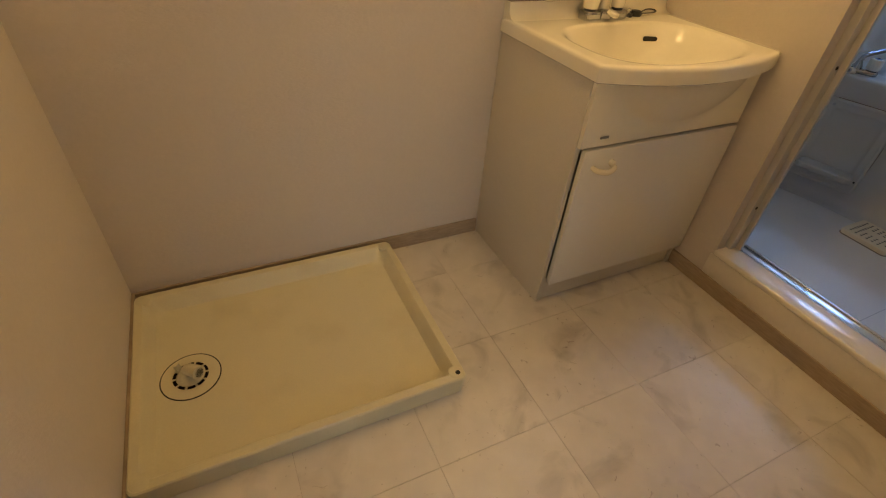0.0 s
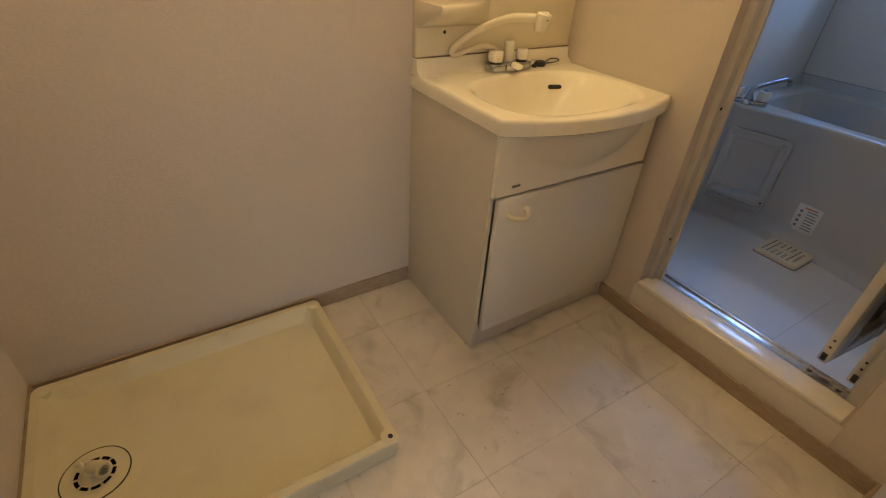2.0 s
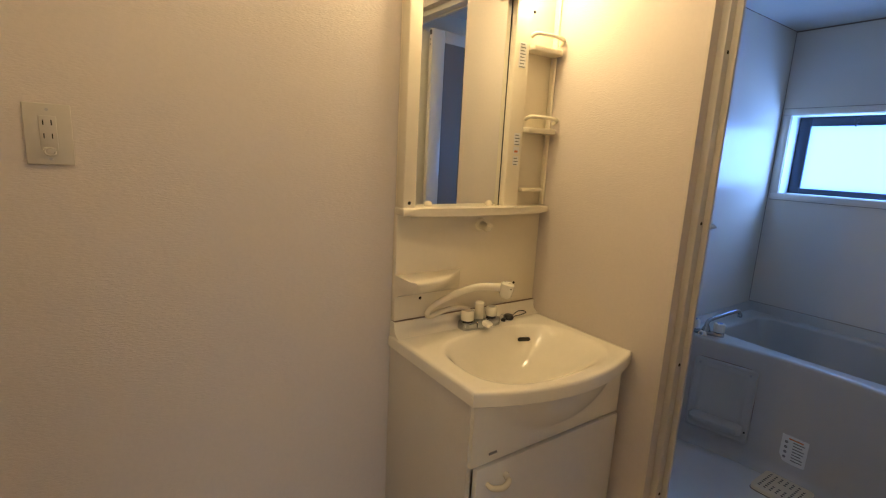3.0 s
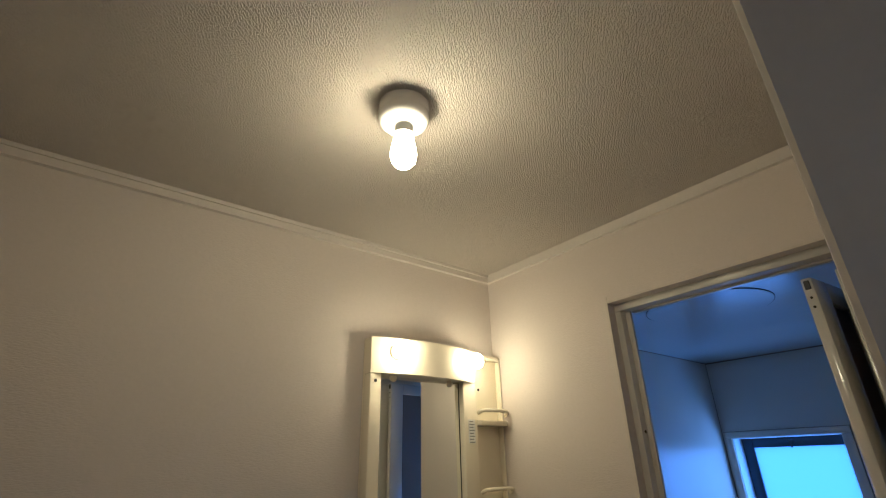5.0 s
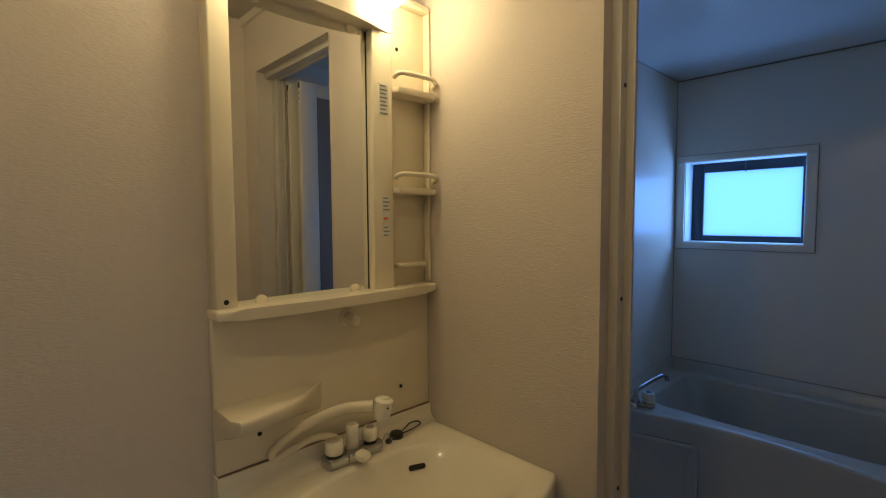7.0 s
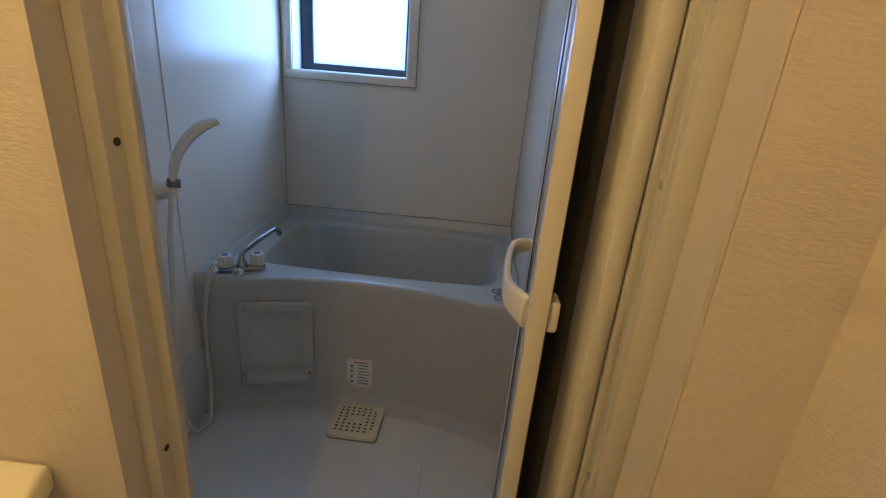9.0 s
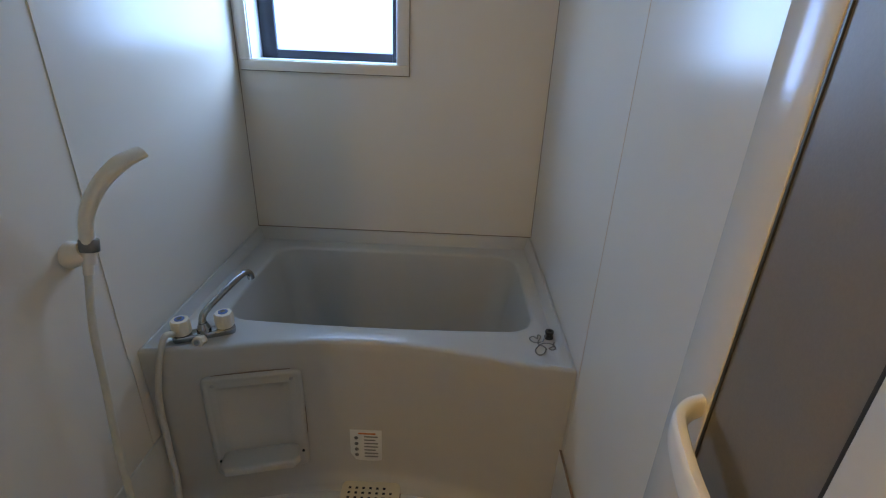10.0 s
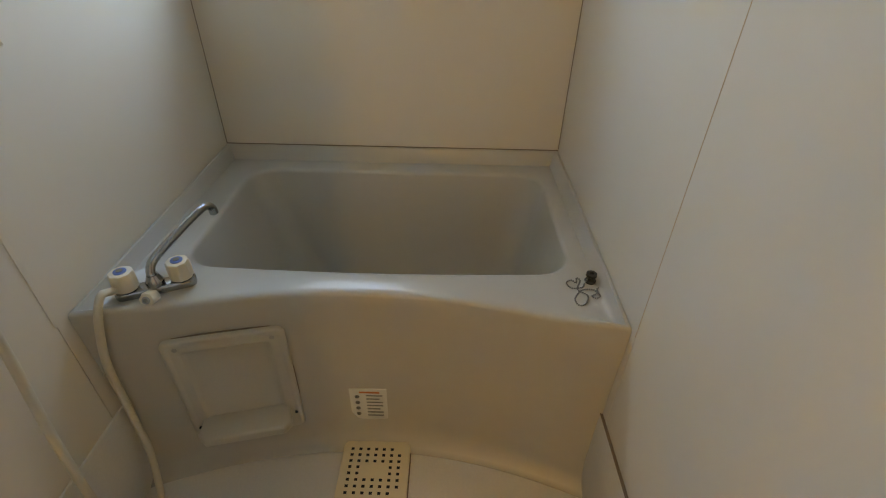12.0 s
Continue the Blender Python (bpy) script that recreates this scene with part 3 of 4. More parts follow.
def well_ring(n, x0, x1, y0, y1, r, z, bow):
    """A rounded rectangle with the same count of points and order as tub_ring; the front side bows a little."""
    out = []
    sides = (((x0, y1), (x0, y0)), ((x0, y0), (x1, y0)), ((x1, y0), (x1, y1)), ((x1, y1), (x0, y1)))
    for (ax, ay), (bx, by) in sides:
        for i in range(n):
            x, y = ax + (bx - ax) * i / n, ay + (by - ay) * i / n
            cx, cy = min(max(x, x0 + r), x1 - r), min(max(y, y0 + r), y1 - r)
            dx, dy = x - cx, y - cy
            if dx and dy:
                d = math.hypot(dx, dy)
                x, y = cx + dx / d * r, cy + dy / d * r
            s = (y - (y0 + y1) / 2) / ((y1 - y0) / 2)
            fade = max(0.0, (x1 - x) / (x1 - x0)) ** 3
            out.append(Vector((x - bow * (1 - s * s) * fade, y, z)))
    return out


def bathtub():
    n = 36
    t = thing("bathtub", (2.85, 0.66, FZ), "grey-beige moulded resin bathtub with a hollow front apron", "bathtub")
    rings = [tub_ring(n, 0, FZ - 0.01, FZ - 0.01, -0.050, 0.001), tub_ring(n, 0, FZ + 0.006, FZ + 0.006, -0.046, 0.001),
             tub_ring(n, 0, FZ + 0.012, FZ + 0.012, -0.034, 0.001), tub_ring(n, 0, FZ + 0.026, FZ + 0.026, -0.014, 0.001), tub_ring(n, 0, FZ + 0.048, FZ + 0.048, -0.003, 0.001),
             tub_ring(n, 0, FZ + 0.085, FZ + 0.085, 0.003, 0.001), tub_ring(n, 0, 0.20, 0.20, 0.006, 0.001), tub_ring(n, 0, 0.38, 0.38, 0.004, 0.001),
             tub_ring(n, 0, 0.470, 0.47, 0.000, 0.001), tub_ring(n, 0, 0.4965, 0.525, -0.001, 0.001), tub_ring(n, 0, 0.5025, 0.533, 0.002, 0.002),
             tub_ring(n, 0, 0.5065, 0.534, 0.008, 0.010), tub_ring(n, 0, 0.508, 0.522, 0.020, 0.018), tub_ring(n, 0, 0.508, 0.5085, 0.040, 0.028)]
    x0, x1, y0, y1 = 2.635, 3.170, 0.160, 1.110
    rings += [well_ring(n, x0 - 0.012, x1 + 0.012, y0 - 0.012, y1 + 0.012, 0.085, 0.509, 0.016), well_ring(n, x0 - 0.003, x1 + 0.003, y0 - 0.003, y1 + 0.003, 0.08, 0.506, 0.016),
              well_ring(n, x0, x1, y0, y1, 0.078, 0.496, 0.016), well_ring(n, x0 + 0.02, x1 - 0.02, y0 + 0.03, y1 - 0.05, 0.09, 0.30, 0.012),
              well_ring(n, x0 + 0.04, x1 - 0.04, y0 + 0.06, y1 - 0.10, 0.10, 0.12, 0.008), well_ring(n, x0 + 0.06, x1 - 0.06, y0 + 0.08, y1 - 0.13, 0.10, 0.08, 0.004),
              well_ring(n, x0 + 0.10, x1 - 0.10, y0 + 0.12, y1 - 0.17, 0.10, 0.068, 0)]
    part("shell", loft(rings, False, True), TUB, t, smooth=60)
    # soap tray set in the apron
    ty0, ty1, tz0, tz1 = 0.845, 1.120, 0.040, 0.412

    def apron(y):
        return front_x(y, 0.005)
    th = math.atan2(apron(ty1) - apron(ty0), ty1 - ty0)
    mid = Vector((apron((ty0 + ty1) / 2) - 0.002, (ty0 + ty1) / 2, 0))
    m = Matrix.Translation(mid) @ Matrix.Rotation(-th, 4, "Z")

    def put(bm):
        bmesh.ops.transform(bm, matrix=m, verts=bm.verts)
        return bm
    w = (ty1 - ty0) / 2
    def tray_ring(inset, depth, r):
        return [Vector((depth, y, z)) for y, z in rounded(-w + inset, w - inset, tz0 + inset, tz1 - inset, r, 4)]
    tray = part("tray_frame", put(loft([tray_ring(0, 0.008, 0.018), tray_ring(0, -0.013, 0.018), tray_ring(0.003, -0.0165, 0.016), tray_ring(0.011, -0.017, 0.014), tray_ring(0.014, -0.0140, 0.013),
                                        tray_ring(0.020, -0.0135, 0.012), tray_ring(0.036, -0.0135, 0.010), tray_ring(0.039, -0.0125, 0.010), tray_ring(0.046, -0.0050, 0.012)], False, True)), TUBIN, t,
                "grey plastic frame of a recessed tray", 50)
    # dark ring puts the frame's shadow line into colour
    part("gap", put(loft([tray_ring(-0.0022, 0.006, 0.020), tray_ring(-0.0022, -0.0045, 0.020), tray_ring(0.004, -0.0045, 0.018)], False, False)), SEAM, tray, "thin dark ring drawn for the shadow line round the frame", 0)
    ledge = slab([(0.0, -w + 0.03), (-0.060, -w + 0.022), (-0.080, -w + 0.04), (-0.080, w - 0.04), (-0.060, w - 0.022), (0.0, w - 0.03)], tz0 + 0.058, tz0 + 0.088, 0.008, 3)
    part("ledge", put(ledge), TUBIN, tray, "small shelf at the foot of the tray")
    for y in (-w + 0.030, w - 0.030):
        part("screw", put(lathe([(0.006, 0.004), (0.006, 0.0148), (0.004, 0.0160)], (0, y, tz1 - 0.028), "-x", seg=12)), STEEL, tray)
    for y in (-w + 0.016, w - 0.016):
        part("screw", put(lathe([(0.004, 0.004), (0.004, 0.0180), (0.003, 0.0185)], (0, y, tz0 + 0.06), "-x", seg=10)), DARKHOLE, tray)
    # caution label
    xl = front_x(0.666, 0.0035)
    lab = part("sticker", box(xl - 0.0012, xl + 0.004, 0.616, 0.717, 0.040, 0.170, 0.0004), PAPERLABEL, t, "white caution label with small print")
    part("heading", box(xl - 0.0022, xl - 0.001, 0.635, 0.690, 0.154, 0.160), REDINK, lab)
    for k in range(4):
        part("symbol", lathe([(0.0065, 0), (0.0065, 0.001), (0.0045, 0.001), (0.0045, 0)], (xl - 0.0012, 0.697, 0.138 - 0.024 * k), "-x", seg=12), INK, lab)
    for k in range(7):
        part("print_line", box(xl - 0.0022, xl - 0.001, 0.628 + 0.008 * (k % 3 == 1), 0.672, 0.142 - 0.014 * k, 0.1465 - 0.014 * k), INK, lab)
    return t


bathtub()


def floor_grate():
    t = thing("floor_drain_grate", (2.445, 0.645, FZ), "cream plastic drain grate with square holes at the tub", "drain grate")
    x0, x1, y0, y1 = 2.336, 2.512, 0.552, 0.738
    bmp = slab(rounded(x0, x1, y0, y1, 0.018), FZ + 0.002, FZ + 0.022, 0.002)
    part("plate", bmp, GRATEMAT, t)
    part("rim", slab(rounded(x0 - 0.003, x1 + 0.003, y0 - 0.003, y1 + 0.003, 0.02), FZ - 0.001, FZ + 0.0025), SEAM, t)
    for i in range(8):
        for j in range(7):
            if 3 <= i <= 4 and 2 <= j <= 4 or (i in (0, 7) and j in (0,)):
                continue
            x, y = x0 + 0.026 + 0.0178 * i, y0 + 0.028 + 0.022 * j
            part("hole", box(x - 0.0038, x + 0.0038, y - 0.0042, y + 0.0042, FZ + 0.0205, FZ + 0.0224), DARKHOLE, t, smooth=0)


floor_grate()


def faceted_knob(at, r, h, mat, parent, cap, tilt=None, lobes=8):
    m = tilt or Matrix.Identity(3)
    seg = 48

    def ring(rad, z, depth):
        return [Vector(at) + m @ Vector(((rad - depth * (0.5 + 0.5 * math.cos(lobes * 2 * math.pi * i / seg))) * math.cos(2 * math.pi * i / seg),
                                         (rad - depth * (0.5 + 0.5 * math.cos(lobes * 2 * math.pi * i / seg))) * math.sin(2 * math.pi * i / seg), z)) for i in range(seg)]
    k = part("knob", loft([ring(r * 0.85, 0, 0), ring(r * 0.98, h * 0.08, r * 0.10), ring(r, h * 0.5, r * 0.14), ring(r, h * 0.86, r * 0.16), ring(r * 0.88, h * 0.97, r * 0.06), ring(r * 0.5, h, 0)], True, True), mat, parent, "white fluted tap knob")
    part("cap", lathe([(r * 0.50, 0), (r * 0.50, 0.0015), (r * 0.42, 0.0022)], Vector(at) + m @ Vector((0, 0, h)), m, seg=20), cap, k)
    part("cap_centre", lathe([(r * 0.26, 0), (r * 0.26, 0.0015)], Vector(at) + m @ Vector((0, 0, h + 0.0018)), m, seg=16), CHROME, k)
    return k


def bath_tap():
    z = 0.507
    t = thing("bath_tap", (2.540, 1.118, z), "chrome bath mixer with two white knobs on the tub rim", "tap")
    along = Vector((0.045, -0.098, 0)).normalized()
    c = Vector((2.534, 1.114, z))
    cross = Vector((-along.y, along.x, 0))
    m = Matrix(((along.x, cross.x, 0), (along.y, cross.y, 0), (0, 0, 1)))
    m4 = Matrix.Translation(c) @ m.to_4x4()
    body = slab(rounded(-0.082, 0.082, -0.019, 0.019, 0.016), 0.0, 0.020, 0.005, 3)
    bmesh.ops.transform(body, matrix=m4, verts=body.verts)
    part("body", body, CHROME, t, "worn chrome tap body")
    part("collar", lathe([(0.019, 0.018), (0.019, 0.030), (0.014, 0.040), (0.012, 0.046)], c), CHROME, t)
    part("spout", tube([c + Vector(p) for p in ((0, 0, 0.035), (0, 0, 0.055), (0.016, -0.003, 0.072), (0.075, -0.014, 0.084), (0.150, -0.032, 0.098), (0.200, -0.045, 0.104), (0.222, -0.050, 0.092), (0.226, -0.051, 0.072))],
                       lambda s: 0.0100 + 0.0012 * (s > 0.9), 14, 6), CHROME, t, "long swivelling chrome spout")
    for s, cap in ((-1, BLUEINK), (1, BLUEINK)):
        faceted_knob(c + along * 0.055 * s + Vector((0, 0, 0.024)), 0.0262, 0.045, IVORY, t, cap)
        part("stem", lathe([(0.018, 0.016), (0.018, 0.026)], c + along * 0.055 * s), BLACK, t)
    tilt = Matrix.Rotation(radians(-68), 3, "Y")
    faceted_knob(c + Vector((-0.026, -0.004, 0.004)), 0.0175, 0.028, IVORY, t, STEEL, tilt, 6)
    part("hose_union", tube([c + along * -0.070 + Vector((0.02, 0.0, 0.020)), c + along * -0.088 + Vector((0.010, 0, 0.024))], 0.010, 14, 2), CHROME, t)
    hose = [c + along * -0.080 + Vector((0.008, 0, 0.020)), (2.478, 1.172, 0.548), (2.446, 1.172, 0.560), (2.424, 1.182, 0.510), (2.413, 1.198, 0.420), (2.415, 1.209, 0.340), (2.416, 1.212, 0.260), (2.410, 1.210, 0.180), (2.395, 1.199, 0.100),
            (2.362, 1.186, 0.022), (2.335, 1.180, FZ + 0.012), (2.300, 1.186, FZ + 0.012), (2.258, 1.193, -0.010), (2.222, 1.192, 0.090), (2.220, 1.193, 0.200), (2.232, 1.195, 0.400),
            (2.250, 1.195, 0.566), (2.264, 1.193, 0.716), (2.298, 1.193, 0.850)]
    h = thing("shower_hose", (2.27, 1.13, FZ), "cream ribbed shower hose hanging in a loop to the floor", "hose")
    part("hose", tube(hose, 0.0085, 12, 10), HOSEMAT, h)
    part("nut", tube(hose[:1] + [Vector(hose[0]) + (Vector(hose[1]) - Vector(hose[0])) * 0.35], 0.0105, 14, 2), IVORY, h, "ribbed hose nut")
    part("nut", tube([(2.292, 1.193, 0.824), (2.301, 1.193, 0.852)], 0.0108, 14, 2), IVORY, h, "ribbed hose nut")


bath_tap()


def hand_shower():
    h = thing("shower_holder", (2.31, BY1, 0.87), "cream shower bracket on the bathroom wall", "shower bracket")
    part("arm", tube([(2.306, BY1, 0.862), (2.306, BY1 - 0.020, 0.866), (2.308, BY1 - 0.034, 0.872)], lambda s: 0.031 - 0.010 * s, 16, 4), IVORY, h)
    part("clip", lathe([(0.0175, -0.014), (0.019, -0.012), (0.019, 0.012), (0.0175, 0.014)], (2.311, 1.190, 0.884), Matrix.Rotation(radians(14), 3, "Y")), CHAINMAT, h, "dark metal clip ring")
    s = thing("hand_shower", (2.31, 1.19, 0.88), "cream hand shower with a curved head in its bracket", "hand shower")
    ps = spline([(2.303, 1.192, 0.845), (2.308, 1.190, 0.890), (2.318, 1.182, 0.950), (2.340, 1.160, 1.005), (2.375, 1.130, 1.045), (2.412, 1.100, 1.064)], 7)
    rings, side = [], Vector((0.62, 0.78, 0)).normalized()
    for i, p in enumerate(ps):
        q = i / (len(ps) - 1)
        d = (ps[min(i + 1, len(ps) - 1)] - ps[max(i - 1, 0)]).normalized()
        w = (side - d * side.dot(d)).normalized()
        u = d.cross(w)
        a, b = 0.0138 + 0.0185 * q ** 1.5, 0.0130 + 0.004 * q - 0.006 * max(0, q - 0.8) / 0.2
        rings.append([p + w * a * math.cos(2 * math.pi * k / 18) + u * b * math.sin(2 * math.pi * k / 18) for k in range(18)])
    part("grip", loft(rings, True, True), IVORY, s)


hand_shower()


def chain_and_plug(name, at, label, pts, plug_r):
    t = thing(name, at, label, "plug")
    part("plug", lathe([(plug_r, 0), (plug_r * 1.05, 0.004), (plug_r * 0.82, 0.006), (plug_r * 0.82, 0.016), (plug_r * 1.0, 0.018), (plug_r * 0.95, 0.024), (plug_r * 0.5, 0.024), (plug_r * 0.45, 0.019)], at, seg=20), BLACK, t, "black rubber plug")
    ps = spline(pts, 10)
    bm = bmesh.new()
    step, left = 0.0052, 0.0
    for a, b in zip(ps, ps[1:]):
        d = (b - a).length
        while left < d:
            p = a.lerp(b, left / d)
            bmesh.ops.create_icosphere(bm, subdivisions=1, radius=0.0024, matrix=Matrix.Translation(p))
            left += step
        left -= d
    part("chain", bm, CHAINMAT, t, "ball chain")
    return t


rz = 0.5115
chain_and_plug("tub_plug", (2.601, 0.122, 0.5095), "black rubber tub plug with a looped ball chain on the rim",
               [(2.596, 0.130, rz + 0.012), (2.590, 0.138, rz), (2.576, 0.146, rz), (2.572, 0.171, rz), (2.591, 0.180, rz), (2.602, 0.167, rz), (2.592, 0.157, rz), (2.611, 0.152, rz), (2.600, 0.146, rz),
                (2.567, 0.159, rz), (2.547, 0.140, rz), (2.520, 0.150, rz - 0.001), (2.514, 0.166, rz - 0.001), (2.531, 0.172, rz), (2.551, 0.162, rz), (2.567, 0.146, rz), (2.568, 0.122, rz),
                (2.556, 0.116, rz), (2.546, 0.130, rz), (2.538, 0.124, rz), (2.546, 0.112, rz), (2.569, 0.114, rz), (2.579, 0.099, rz), (2.567, 0.096, rz), (2.557, 0.109, rz)], 0.013)


# ---- washing machine pan ----
def washer_pan():
    t = thing("washing_machine_pan", (0.05, 0.92, 0), "ivory plastic washing machine pan with stains on the floor", "drain pan")
    x0, x1, y0, y1, h = -0.336, 0.438, 0.616, 1.226, 0.062

    def ring(i, z, r):
        return [Vector((x, y, z)) for x, y in rounded(x0 + i, x1 - i, y0 + i, y1 - i, r, 5)]
    part("tray", loft([ring(0.004, 0, 0.016), ring(0, h - 0.004, 0.018), ring(0.003, h, 0.018), ring(0.022, h, 0.022), ring(0.026, h - 0.004, 0.024), ring(0.036, 0.026, 0.030),
                       ring(0.044, 0.016, 0.034), ring(0.060, 0.014, 0.04)], True, True), PANMAT, t, smooth=35)
    dx, dy, dz = -0.212, 0.918, 0.0145
    for cx, cy in ((x0 + 0.024, y0 + 0.024), (x1 - 0.024, y0 + 0.024), (x1 - 0.024, y1 - 0.024), (x0 + 0.024, y1 - 0.024)):
        part("corner_pad", lathe([(0.020, h - 0.012), (0.020, h - 0.0002), (0.018, h + 0.0012)], (cx, cy, 0), seg=20), PANMAT, t)
    part("corner_hole", lathe([(0.0065, h - 0.002), (0.0065, h + 0.0022)], (x1 - 0.020, y0 + 0.020, 0), seg=16), DARKHOLE, t, "dark screw hole")
    part("cover_gap", lathe([(0.0735, 0), (0.0735, 0.0012), (0.0705, 0.0012), (0.0705, 0)], (dx, dy, dz), seg=44), DARKHOLE, t, "dark ring round the drain cover")
    cov = part("drain_cover", lathe([(0.0705, 0), (0.0705, 0.0016), (0.045, 0.003), (0.030, 0.003)], (dx, dy, dz), seg=44), PANMAT, t, "round drain cover")
    for k in range(10):
        a0 = 2 * math.pi * (k + 0.12) / 10
        a1 = 2 * math.pi * (k + 0.88) / 10
        bm = bmesh.new()
        pts = [(r, a0 + (a1 - a0) * s / 4) for r, rng in ((0.043, range(5)), (0.035, range(4, -1, -1))) for s in rng]
        f = bm.faces.new([bm.verts.new((dx + r * math.cos(a), dy + r * math.sin(a), dz + 0.0038)) for r, a in pts])
        bmesh.ops.solidify(bm, geom=[f], thickness=0.001)
        part("slot", bm, DARKHOLE, cov, smooth=0)
    part("drain_hub", lathe([(0.032, 0.002), (0.031, 0.006), (0.026, 0.010), (0.024, 0.020), (0.018, 0.028), (0.010, 0.032)], (dx, dy, dz), seg=30), PANMAT, cov)
    el = part("elbow", tube([(dx - 0.006, dy + 0.006, dz + 0.012), (dx, dy, dz + 0.028), (dx + 0.012, dy - 0.014, dz + 0.036), (dx + 0.026, dy - 0.030, dz + 0.040)], 0.0155, 18, 5), PANMAT, cov, "hose elbow")
    d = Vector((0.62, -0.74, 0.20)).normalized()
    part("bore", lathe([(0.0115, 0.0), (0.0115, 0.0012)], Vector((dx + 0.026, dy - 0.030, dz + 0.040)) + d * 0.0006, d.to_track_quat("Z", "Y").to_matrix(), seg=18), DARKHOLE, el)
    part("lip", lathe([(0.0165, -0.006), (0.0180, -0.004), (0.0180, 0.001), (0.0118, 0.0018)], Vector((dx + 0.026, dy - 0.030, dz + 0.040)), d.to_track_quat("Z", "Y").to_matrix(), seg=18), PANMAT, el)
    part("peg", tube([(dx - 0.020, dy + 0.012, dz + 0.012), (dx - 0.026, dy + 0.018, dz + 0.040)], 0.008, 12, 2), PANMAT, cov)


washer_pan()


# ---- washstand ----
VX0, VX1, VF, VB = 0.803, 1.394, 0.826, 1.250


def counter_outline(i, front=0.0, n=28):
    """The top's outline with clipped front corners and a bowed front, points in one fixed order."""
    x0, x1, yb = VX0 - 0.006 + i, X1 - 0.002 - i, VB - i
    def fy(x):
        q = (x - 1.12) / 0.29
        return 0.732 + 0.066 * q * q + i + front
    pts = []
    for k in range(n):
        x = x0 + (x1 - x0) * k / n
        pts.append((x, fy(x)))
    for k in range(n // 2):
        pts.append((x1, fy(x1) + (yb - fy(x1)) * k / (n // 2)))
    for k in range(n):
        pts.append((x1 + (x0 - x1) * k / n, yb))
    for k in range(n // 2):
        pts.append((x0, yb + (fy(x0) - yb) * k / (n // 2)))
    return pts


def bowl_outline(sx, sy, cx, cy, n, power=2.4):
    out = counter_outline(0, 0, n)
    pts = []
    for x, y in out:
        a = math.atan2((y - 0.99) / 0.24, (x - 1.10) / 0.30)
        c, s = math.cos(a), math.sin(a)
        pts.append((cx + sx * math.copysign(abs(c) ** (2 / power), c), cy + sy * math.copysign(abs(s) ** (2 / power), s)))
    return pts


